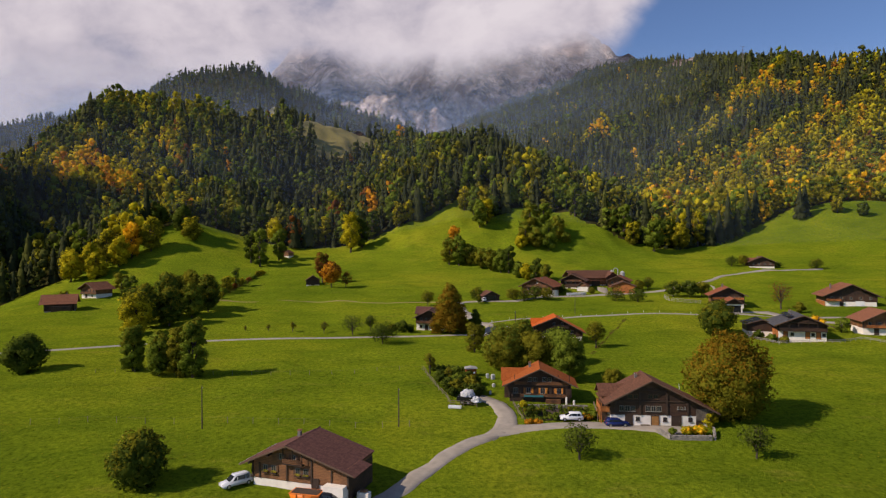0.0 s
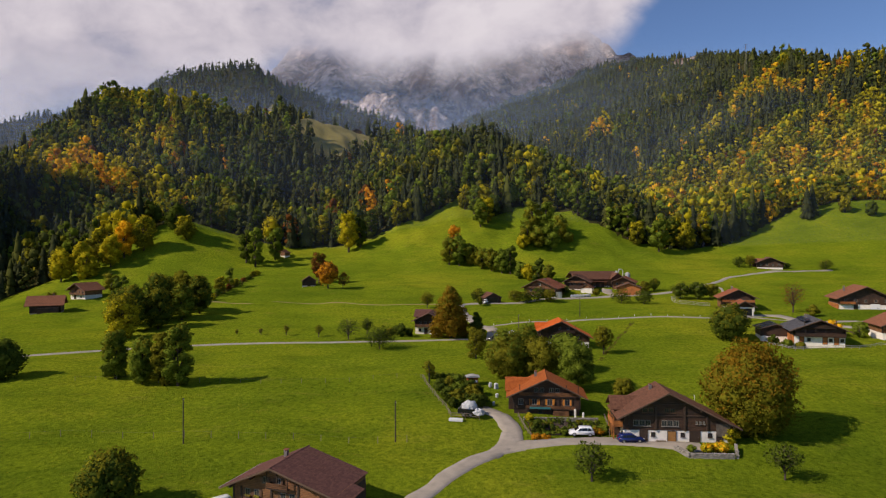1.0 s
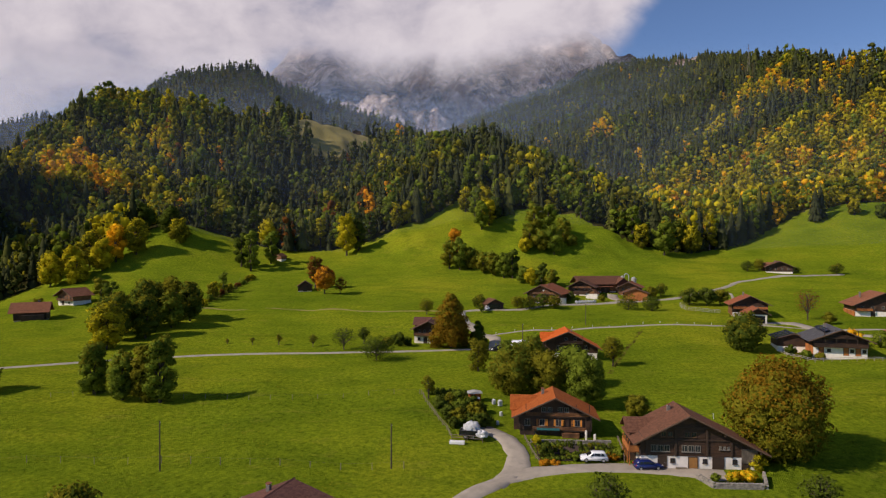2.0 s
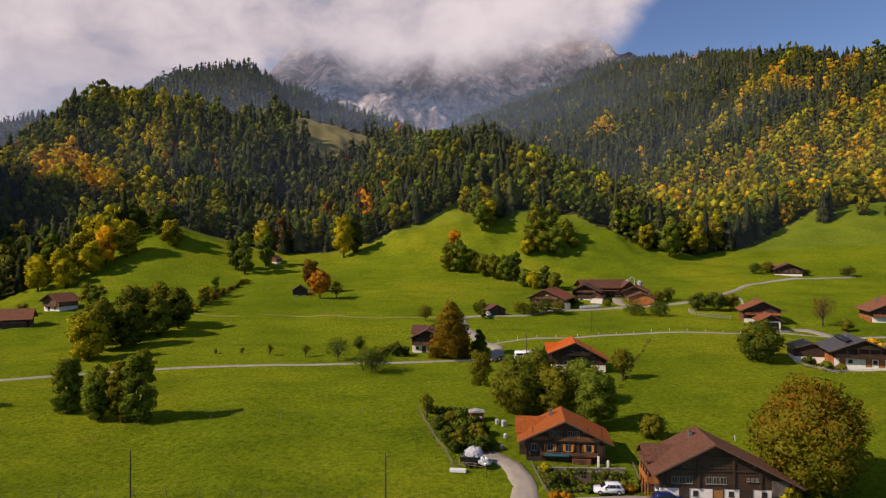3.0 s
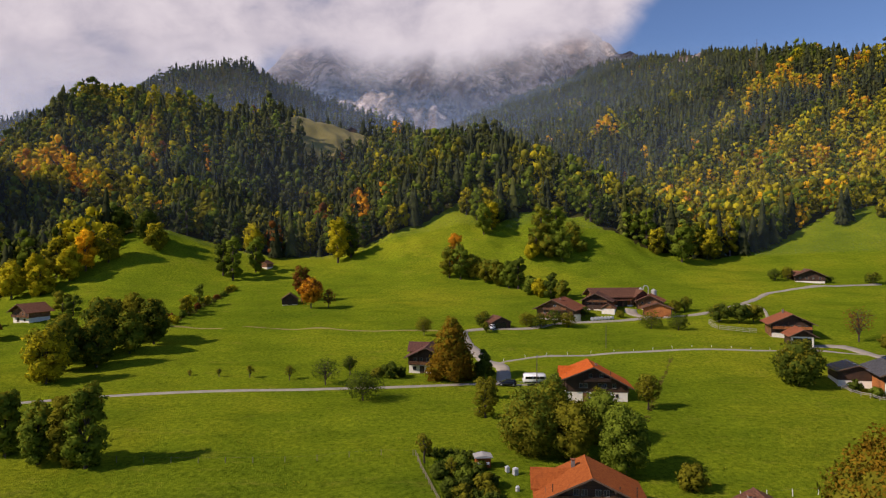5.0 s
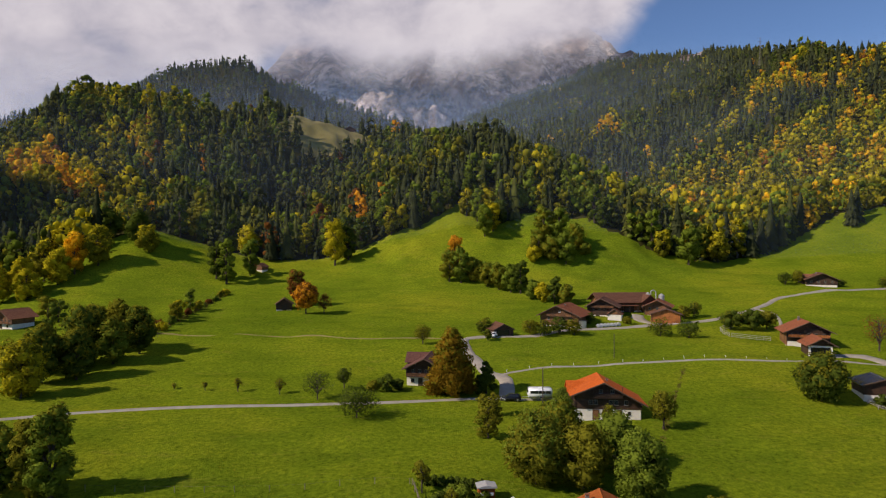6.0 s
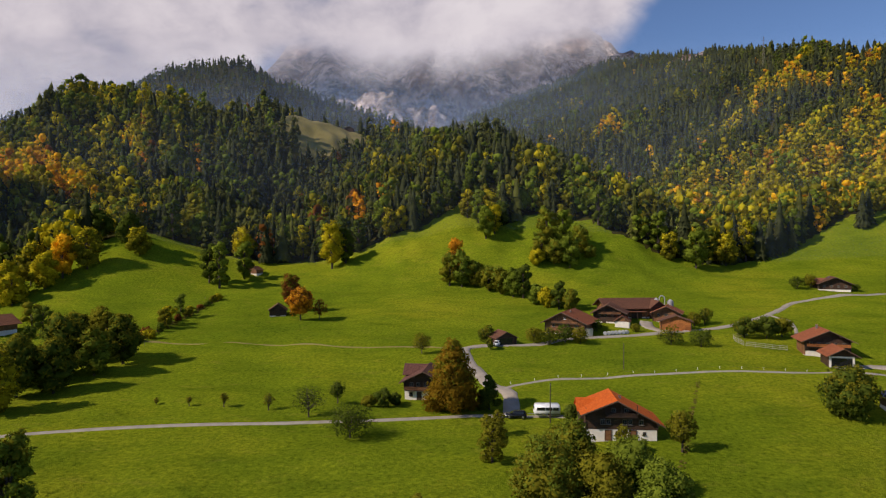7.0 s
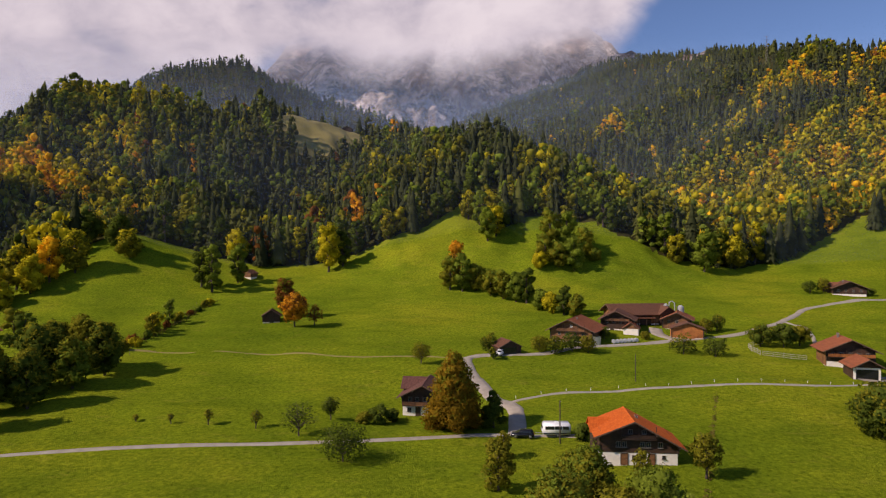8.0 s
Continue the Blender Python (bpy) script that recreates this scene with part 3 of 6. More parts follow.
def far_broadleaf(seed, n=60, cores=6, size=1.35):
    r = np.random.default_rng(seed)
    lobes = crown_lobes(17, 5.8, 0.8, ("round", "tall", "tall")[seed % 3], r, 9)
    knobs = np.concatenate([tufts(lobes, 14, r, 0.5), np.asarray(lobes), np.asarray(lobes)])
    return joined([leaf_cloud(n, knobs, size, r, 1.7)] + [blob((*l[:3], l[3] * 0.95, l[4] * 0.95, l[5] * 0.95), r) for l in lobes[:cores:2] + lobes[-1:]])


def far_conifer(seed, n=36, radius=3.6, blunt=0.75, size=1.25):
    """A spire of drooping bough clumps round a dark inner cone."""
    r = np.random.default_rng(seed)
    lobes = []
    for k in range(6):
        h = (k + 0.4) / 6
        q = radius * (1 - h) ** blunt * r.uniform(0.85, 1.12)
        lobes.append((r.uniform(-0.5, 0.5), r.uniform(-0.5, 0.5), 18 * (0.03 + 0.92 * h), q, q, 2.1))
    return joined([leaf_cloud(n, lobes, size, r, 1.3), conifer_arrays(17.5, radius * 0.9, 4, 4, r, 0.25, 0.02)])


KINDS = [far_conifer(1, 36, 3.3), far_conifer(2, 36, 4.2, 0.65), far_conifer(3, 40, 5.0, 0.6, 1.4), far_broadleaf(3), far_broadleaf(4), far_broadleaf(5), far_conifer(7, 16, 4.6, 0.6, 1.9), far_broadleaf(9, 30, 4, 1.9), far_broadleaf(10, 44, 4, 1.6), far_broadleaf(11, 44, 4, 1.6), far_conifer(13, 22, 4.4, 0.65, 1.6)]


def plant(x0, x1, y0, y1, step, rule):
    """Trees on a jittered grid over a stretch of the plan; rule gives kind, leaf slot and size, or None."""
    xs, ys = np.meshgrid(np.arange(x0, x1, step), np.arange(y0, y1, step))
    xs = xs.ravel() + frng.uniform(-0.48, 0.48, xs.size) * step
    ys = ys.ravel() + frng.uniform(-0.48, 0.48, ys.size) * step
    zs, ok = ground(xs, ys), is_forest(xs, ys)
    out = []
    for x, y, z in zip(xs[ok], ys[ok], zs[ok]):
        got = rule(float(x), float(y), float(z))
        if got:
            kind, slot, size = got
            out.append((x, y, z - 0.4, frng.uniform(0, 6.28), size * (0.60 + 0.65 * frng.random() ** 1.3), frng.uniform(0.85, 1.2) * (1.0 if kind in (0, 1, 2, 6, 10) else 1.15), kind, slot))
    return out


def choose(share, warm):
    """A conifer or a broad-leaved tree; warm shifts the leaves towards gold."""
    if frng.random() > share:
        if frng.random() < 0.26:
            return (int(frng.integers(3, 6)), DEEP if frng.random() < 0.25 else FIR, 0.95)
        return (int(frng.integers(0, 3)), SPRUCE if frng.random() < 0.7 else FIR, 1.0)
    u = 0.15 + 0.62 * frng.random() + warm
    slot = DEEP if u < 0.16 else GREEN if u < 0.42 else OLIVE if u < 0.66 else LIME if u < 1.02 else GOLD if u < 1.42 else AMBER
    if frng.random() < 0.03:
        slot = (RUST, AMBER)[int(frng.integers(0, 2))]
    return (int(frng.integers(3, 6)), slot, 1.0)


def patchy(x, y, s, seed):
    return float(waves(np.float64(x), np.float64(y), s, seed) + 0.7 * waves(np.float64(x), np.float64(y), 0.4 * s, seed + 1))


def west_rule(x, y, z):
    if not -640 < x < 145 or y > np.interp(x, (-640, -452, -341, -160, -110, -40, 29, 80, 145), (640, 705, 700, 690, 760, 730, 570, 500, 470)):
        return None
    patch = max(0.0, 0.8 * patchy(x, y, 95, 12))
    gold = float(bump(x, y, -296, 508, 42, 20, -0.3)) + 0.8 * float(bump(x, y, -250, 488, 24, 18)) + 0.4 * float(bump(x, y, -262, 570, 30, 20))
    lime = float(bump(x, y, -262, 635, 75, 26)) + 0.8 * float(bump(x, y, -250, 560, 42, 46)) + 0.9 * float(bump(x, y, -205, 455, 34, 40)) + 0.5 * float(bump(x, y, -195, 385, 40, 30))
    lime += 0.55 * float(bump(x, y, -22, 500, 40, 60)) + 0.8 * float(bump(x, y, 62, 425, 36, 34)) + 0.7 * float(bump(x, y, 112, 410, 30, 30)) + 0.5 * float(bump(x, y, -150, 420, 26, 30))
    # dark: more spruce, its deep colour also standing in for ravine and gully shade
    dark = max(float(bump(x, y, -135, 540, 55, 95)), float(bump(x, y, -330, 440, 60, 50)), float(bump(x, y, -262, 350, 50, 55)), float(bump(x, y, -425, 640, 55, 60)), 0.9 * float(bump(x, y, -75, 620, 60, 70)), 0.85 * float(bump(x, y, 30, 500, 36, 50)), float(bump(x, y, -90, 425, 22, 45)))
    share = 0.06 + (1 - 0.92 * dark) * (0.12 + 0.26 * patch + 0.50 * lime) + 0.9 * gold
    return choose(min(0.96, share), 0.10 * patch + 0.68 * gold + 0.20 * lime - 0.16 + 0.2 * patchy(x, y, 42, 21))


def right_rule(x, y, z):
    if x < 60 or (x < 330 and y < 600 and x < 128) or x > 820:
        return None
    if x > 0.74 * (y + 8) + 12:
        return None
    patch = max(0.0, patchy(x, y, 110, 15))
    edge = 104 + 0.41 * (x - 226) + 13 * patchy(x, y, 90, 14)
    low = float(np.clip((edge - z) / 26, 0, 1)) * float(np.clip((x - 0.29 * y + 8) / 22, 0, 1)) if y < 900 else 0.0
    spots = 0.9 * float(bump(x, y, 400, 810, 26, 40)) + 0.8 * float(bump(x, y, 155, 950, 26, 18)) + 0.7 * float(bump(x, y, 225, 890, 24, 18)) + 0.7 * float(bump(x, y, 460, 760, 40, 22)) + 0.5 * float(bump(x, y, 330, 770, 30, 25))
    kind, slot, size = choose(min(0.95, 0.045 + 0.92 * low + 0.85 * spots + 0.10 * patch * (y < 1000)), 0.07 - 0.16 * float(np.clip((85 - z) / 45, 0, 1)) + 0.16 * low * (0.7 + patch) + 0.65 * spots + 0.08 * patch + 0.30 * patchy(x, y, 62, 23))
    if y < 900:
        return ((10 if y > 700 else kind) if kind < 3 else 8 + kind % 2), slot, size * (0.92 if kind < 3 else 0.97)
    return (6 if kind < 3 else 7), slot, size * (0.98 if kind < 3 else 0.80)


def far_rule(x, y, z):
    if (x > -560 and y < 1040) or z < 0.15 * y:
        return None
    kind, slot, size = choose(0.04, -0.15)
    return (6 if kind < 3 else 7), slot, size * 1.05


WOODS = [
    ("forest", plant(-640, 145, 285, 780, 7.0, west_rule), "dense mixed forest of dark spruce and turning broadleaf trees"),
    ("forest", plant(60, 700, 375, 900, 6.8, right_rule), "golden autumn broadleaf forest with dark spruces"),
    ("forest", plant(60, 820, 900, 2150, 11.0, right_rule), "dark spruce forest with orange patches on a steep mountainside"),
    ("forest", plant(-1500, 260, 880, 1580, 13.0, far_rule), "distant dark spruce forest on a rounded mountain"),
]
for name, places, label in WOODS:
    stand(name, KINDS, places, label)


# ---------------------------------------------------------------- cloud bank on the far crags
def cloud_material(name, x_edge, z_edge, seed):
    m, t, b = nodes_of(name)
    t.nodes.remove(b)
    pos = t.nodes.new("ShaderNodeNewGeometry")
    xyz = t.nodes.new("ShaderNodeSeparateXYZ")
    t.links.new(pos.outputs["Position"], xyz.inputs[0])

    def calc(op, a, b_=None, c=None):
        n = t.nodes.new("ShaderNodeMath")
        n.operation = op
        for s, v in zip(n.inputs, (a, b_, c)):
            if v is None:
                continue
            if hasattr(v, "links"):
                t.links.new(v, s)
            else:
                s.default_value = v
        return n.outputs[0]

    def cloudy(scale, detail, rough, shift):
        mp = add(t, "ShaderNodeMapping", Location=(shift, seed * 3.1, shift * 0.7), Scale=(1, 1, 1.35))
        t.links.new(pos.outputs["Position"], mp.inputs["Vector"])
        n = add(t, "ShaderNodeTexNoise", Scale=scale, Detail=detail, Roughness=rough, Distortion=0.25)
        t.links.new(mp.outputs["Vector"], n.inputs["Vector"])
        return n.outputs["Fac"]

    big, mid = cloudy(0.0016, 9, 0.55, 40.0), cloudy(0.0042, 8, 0.55, 900.0)
    n = calc("ADD", calc("MULTIPLY", calc("SUBTRACT", big, 0.5), 2.2), calc("MULTIPLY", calc("SUBTRACT", mid, 0.5), 1.2))
    # the bank thins out below its foot and beyond its sunny end
    foot = calc("MULTIPLY", calc("SUBTRACT", xyz.outputs["Z"], calc("ADD", z_edge, calc("MULTIPLY", calc("MINIMUM", calc("ADD", xyz.outputs["X"], 700.0), 0.0), 0.34))), 1 / 130)
    end = calc("MULTIPLY", calc("SUBTRACT", calc("ADD", x_edge, calc("MULTIPLY", calc("SUBTRACT", xyz.outputs["Z"], 1000.0), 0.55)), xyz.outputs["X"]), 1 / 120)
    a = calc("ADD", calc("MINIMUM", foot, end), n)
    fade = t.nodes.new("ShaderNodeMapRange")
    fade.interpolation_type = "SMOOTHSTEP"
    fade.inputs["From Min"].default_value, fade.inputs["From Max"].default_value = -0.5, 1.1
    t.links.new(a, fade.inputs["Value"])
    tone = ramp(t, calc("ADD", calc("MULTIPLY", mid, 0.5), calc("MULTIPLY", big, 0.5)), [(0.35, (0.42, 0.43, 0.52)), (0.44, (0.60, 0.58, 0.63)), (0.53, (0.73, 0.70, 0.73)), (0.64, (0.84, 0.81, 0.82))])
    e = t.nodes.new("ShaderNodeEmission")
    e.inputs["Strength"].default_value = 0.86
    t.links.new(tone, e.inputs["Color"])
    tr, mx = t.nodes.new("ShaderNodeBsdfTransparent"), t.nodes.new("ShaderNodeMixShader")
    t.links.new(fade.outputs["Result"], mx.inputs[0])
    t.links.new(tr.outputs[0], mx.inputs[1])
    t.links.new(e.outputs[0], mx.inputs[2])
    t.links.new(mx.outputs[0], t.nodes["Material Output"].inputs["Surface"])
    return m


def cloud_bank(y, x_edge, z_edge, seed):
    n = 40
    v, f = [], []
    for i in range(n + 1):
        x = -4200 + 8000 * i / n
        yy = y - 160 * math.cos(i * 0.5)
        v += [(x, yy, 250), (x, yy + 200, 2700)]
        if i:
            a = 2 * i - 2
            f += [(a, a + 2, a + 3), (a, a + 3, a + 1)]
    me = raw_mesh("cloud_bank", v, f, [cloud_material("cloud", x_edge, z_edge, seed)])
    tagged(new("cloud_bank", me), "bright white and lilac cloud bank hiding the mountain tops", "cloud", kind="structure")


cloud_bank(2600, 800, 765, 1)


def haze_sheet_material(name, share, y):
    """Distance haze put on a sheet as pale blue: most light goes straight through, a little is scattered; it thins out
    upwards.
    """
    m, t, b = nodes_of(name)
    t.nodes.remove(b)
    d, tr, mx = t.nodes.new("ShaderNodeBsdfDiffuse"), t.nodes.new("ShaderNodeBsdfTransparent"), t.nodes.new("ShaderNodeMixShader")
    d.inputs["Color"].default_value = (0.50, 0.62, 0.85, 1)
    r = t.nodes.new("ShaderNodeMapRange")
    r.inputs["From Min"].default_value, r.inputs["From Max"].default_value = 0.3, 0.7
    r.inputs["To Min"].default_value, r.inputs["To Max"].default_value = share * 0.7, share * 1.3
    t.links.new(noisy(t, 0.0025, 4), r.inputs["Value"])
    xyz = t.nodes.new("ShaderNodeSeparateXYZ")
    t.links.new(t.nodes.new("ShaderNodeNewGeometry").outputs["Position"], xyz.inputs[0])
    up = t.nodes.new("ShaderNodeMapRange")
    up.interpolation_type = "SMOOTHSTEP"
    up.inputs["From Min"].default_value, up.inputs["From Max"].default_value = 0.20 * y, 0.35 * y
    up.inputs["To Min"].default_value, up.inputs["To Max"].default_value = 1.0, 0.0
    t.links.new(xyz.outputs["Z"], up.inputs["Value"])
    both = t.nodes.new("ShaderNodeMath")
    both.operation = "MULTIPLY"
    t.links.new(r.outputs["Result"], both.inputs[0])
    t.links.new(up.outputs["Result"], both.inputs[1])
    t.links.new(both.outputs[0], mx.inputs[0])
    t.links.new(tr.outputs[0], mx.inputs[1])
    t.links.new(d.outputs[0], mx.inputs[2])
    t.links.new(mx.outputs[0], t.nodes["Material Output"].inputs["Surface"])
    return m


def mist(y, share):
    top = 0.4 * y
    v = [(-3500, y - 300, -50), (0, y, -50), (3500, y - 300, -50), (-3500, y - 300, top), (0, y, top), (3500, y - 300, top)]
    me = raw_mesh("mist", v, [(0, 1, 4), (0, 4, 3), (1, 2, 5), (1, 5, 4)], [haze_sheet_material("mist", share, y)])
    tagged(new("mist", me), "thin pale blue sheet standing in for distance haze", "mist", kind="structure")


# sheets added as haze: they pale the far ridges and lift the dark woods
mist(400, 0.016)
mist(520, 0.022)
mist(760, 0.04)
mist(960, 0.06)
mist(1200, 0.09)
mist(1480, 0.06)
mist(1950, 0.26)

# ---------------------------------------------------------------- lanes
lane("road", [(-34, 60), (-16, 75), (-7.2, 83.7), (-3.5, 90.2), (1.8, 97.9), (7.0, 103.8), (11.7, 107.8), (18.5, 108.9), (29, 109.0), (37, 107.4), (43, 106.2)], 2.9, "pale gravel lane curving past the chalets")
lane("driveway", [(9.4, 106.2), (11.4, 107.1), (13.6, 107.8)], 2.6, "pale gravel driveway up to the chalet")
lane("driveway", [(7.6, 104.0), (10.6, 108.6), (12.2, 113.5)], 2.9, "pale gravel driveway up to the chalet")
lane("driveway", [(11.0, 107), (12.6, 112), (12.4, 116), (11.0, 121.5), (8.6, 125.5), (6.5, 127)], 3.2, "pale gravel driveway up to the chalet")
lane("road", [(-260, 120), (-180, 148), (-130, 165), (-101.8, 174), (-80, 181), (-56, 184.5), (-26.5, 186), (-9.4, 188.0), (8.3, 190.4), (16, 191.2), (27, 188.6)], 1.1, "narrow pale lane crossing the pasture")
lane("road", [(14.4, 190), (15.6, 201), (15.4, 210), (12.6, 214.5), (9.6, 223), (7.0, 237), (6.2, 246), (10.0, 251), (20, 252)], 3.3, "pale lane climbing towards the farm")
lane("road", [(14, 211.6), (23.4, 216.3), (36, 218.6), (50, 220.2), (67, 220.3), (84, 219.4), (101, 219.5), (135, 214), (190, 205)], 0.75, "narrow pale field lane")
lane("road", [(9, 251), (27.4, 252.8), (47.5, 259.5), (70.4, 265.7), (78.7, 270.0), (98, 275.4), (108.7, 283), (116.6, 287.5), (127.6, 298), (138.8, 308.6), (153, 316), (181, 323), (200, 327)], 2.0, "pale lane rising to the house on the hill")
lane("driveway", [(105, 224), (113, 227.5), (119, 226), (121.5, 217), (126, 206), (140, 196)], 3.4, "pale driveway beside the chalet")
lane("driveway", [(75, 266.5), (74.5, 272), (72, 279), (73, 284)], 4.2, "pale yard in front of the barn")
lane("footpath", [(121, 290), (122, 280), (118, 268), (112, 256)], 0.8, "narrow trodden path down to the chalet", "path")

# ---------------------------------------------------------------- houses
def roof_side(name, x_ridge, z_ridge, x_eave, z_eave, y0, y1, material, parent, thick=0.16, label=""):
    """One roof slope: courses of tiles that step down from the ridge to the eave."""
    run = math.hypot(x_eave - x_ridge, z_ridge - z_eave)
    n = max(4, int(run / 0.38))
    sx, sz = (x_eave - x_ridge) / run, (z_eave - z_ridge) / run
    ux, uz = (-sz if sx > 0 else sz), abs(sx)
    top = []
    for k in range(n):
        a, b = run * k / n, run * (k + 1) / n
        top += [(x_ridge + sx * a + ux * 0.01, z_ridge + sz * a + uz * 0.01), (x_ridge + sx * b + ux * 0.05, z_ridge + sz * b + uz * 0.05)]
    under = [(x_eave - ux * thick, z_eave - uz * thick), (x_ridge - ux * thick * 0, z_ridge - thick)]
    return part(name, prism(top + under, y0, y1), material, parent, label)


def window(parent, x, y, z, w, h, frame_mat, shutters=None, shutter_open=True, side=0):
    """A casement: frame with panes, glazing bar and, if there are any, shutters. side: 0 front, -1 left wall, 1 right wall."""
    m = pose(x, y, z, 0, 0, (0, -90, 90)[side])
    bm = box(-w / 2, w / 2, -0.05, 0.04, h / 2 - 0.07, h / 2)
    for q in ((-w / 2, w / 2, -h / 2, -h / 2 + 0.07), (-w / 2, -w / 2 + 0.07, -h / 2 + 0.07, h / 2 - 0.07), (w / 2 - 0.07, w / 2, -h / 2 + 0.07, h / 2 - 0.07), (-0.03, 0.03, -h / 2 + 0.07, h / 2 - 0.07)):
        box(q[0], q[1], -0.05, 0.04, q[2], q[3], 0, bm)
    win = part("window", bm, frame_mat, parent)
    win.matrix_local = m
    part("pane", box(-w / 2 + 0.07, w / 2 - 0.07, -0.02, 0.02, -h / 2 + 0.07, h / 2 - 0.07), PANE, win)
    part("sill", box(-w / 2 - 0.08, w / 2 + 0.08, -0.16, 0.0, -h / 2 - 0.06, -h / 2 - 0.004), frame_mat, win)
    if shutters:
        for s in (-1, 1):
            sw = w / 2
            c = s * (w / 2 + sw / 2 + 0.02)
            part("shutter", box(c - sw / 2, c + sw / 2, -0.07, -0.01, -h / 2, h / 2, 0.01), shutters, win)
    return win


def door(parent, x, y, z, w, h, material, side=0):
    d = part("door", box(-w / 2, w / 2, -0.05, 0.04, 0, h, 0.01), material, parent)
    d.matrix_local = pose(x, y, z, 0, 0, (0, -90, 90)[side])
    bm = box(-w / 2 - 0.1, -w / 2 - 0.003, -0.08, 0.04, 0, h)
    box(w / 2 + 0.003, w / 2 + 0.1, -0.08, 0.04, 0, h, 0, bm)
    box(-w / 2 - 0.1, w / 2 + 0.1, -0.08, 0.04, h + 0.003, h + 0.1, 0, bm)
    part("door_frame", bm, BEAM, d)
    part("handle", rod((w * 0.36, -0.1, h * 0.5), (w * 0.36 - 0.12, -0.1, h * 0.5), 0.02), METAL, d)
    return d


def chimney(parent, x, y, z0, z1, s=0.5):
    z1 -= 0.8
    c = part("chimney", box(x - s / 2, x + s / 2, y - s / 2, y + s / 2, z0, z1, 0.02), CHIMNEY, parent)
    part("chimney_cap", box(x - s * 0.65, x + s * 0.65, y - s * 0.65, y + s * 0.65, z1 + 0.18, z1 + 0.27), TILE_RUST, c)
    for i in (-1, 1):
        for j in (-1, 1):
            part("cap_post", rod((x + i * s * 0.4, y + j * s * 0.4, z1), (x + i * s * 0.4, y + j * s * 0.4, z1 + 0.19), 0.05), CONCRETE, c)


def balcony(parent, x0, x1, y, z, depth, height, material, flowers=None, side=0):
    """A deck on brackets with a boarded railing."""
    w = x1 - x0
    deck = part("balcony", box(0, w, -depth, 0, -0.14, 0), BEAM, parent)
    deck.matrix_local = pose(x0, y, z) if side == 0 else pose(x0, y, z, 0, 0, -90)
    bm = box(0, w, -depth - 0.04, -depth + 0.04, height - 0.08, height)
    box(0, w, -depth - 0.03, -depth + 0.03, 0.08, 0.16, 0, bm)
    for k in range(int(w / 0.16)):
        a = (k + 0.1) * 0.16
        box(a, a + 0.125, -depth - 0.02, -depth + 0.015, 0.162, height - 0.082, 0, bm)
    part("railing", bm, material, deck)
    for k in range(max(2, int(w / 2.2)) + 1):
        a = k * (w - 0.12) / max(2, int(w / 2.2))
        part("post", box(a, a + 0.12, -depth + 0.05, -depth + 0.16, 0.003, 2.2), BEAM, deck)
    if flowers:
        part("flower_box", box(w * 0.08, w * 0.5, -depth - 0.3, -depth - 0.045, height - 0.55, height - 0.2), flowers, deck)
    return deck


def wing(parent, x_out, x_in, y_mid, half, z_eave, z_ridge, z0, tile, wall):
    """A cross wing with its ridge at right angles to the main roof."""
    s = 1 if x_out > x_in else -1
    lo, hi = min(x_out, x_in), max(x_out, x_in)
    w = prism([(y_mid - half + 0.5, z0), (y_mid + half - 0.5, z0), (y_mid + half - 0.5, z_eave), (y_mid, z_ridge - 0.25), (y_mid - half + 0.5, z_eave)], lo + (0.7 if s < 0 else 0), hi - (0.7 if s > 0 else 0), "x")
    part("wing_wall", w, wall, parent)
    for d in (-1, 1):
        run = math.hypot(half, z_ridge - z_eave)
        n = int(run / 0.38) + 2
        top = []
        for k in range(n):
            for q, lift in ((k / n, 0.01), ((k + 1) / n, 0.05)):
                top.append((y_mid + d * half * q, z_ridge + (z_eave - z_ridge) * q + lift))
        under = [(y_mid + d * half, z_eave - 0.16), (y_mid, z_ridge - 0.16)]
        part("wing_roof", prism(top + under, lo, hi, "x"), tile, parent)


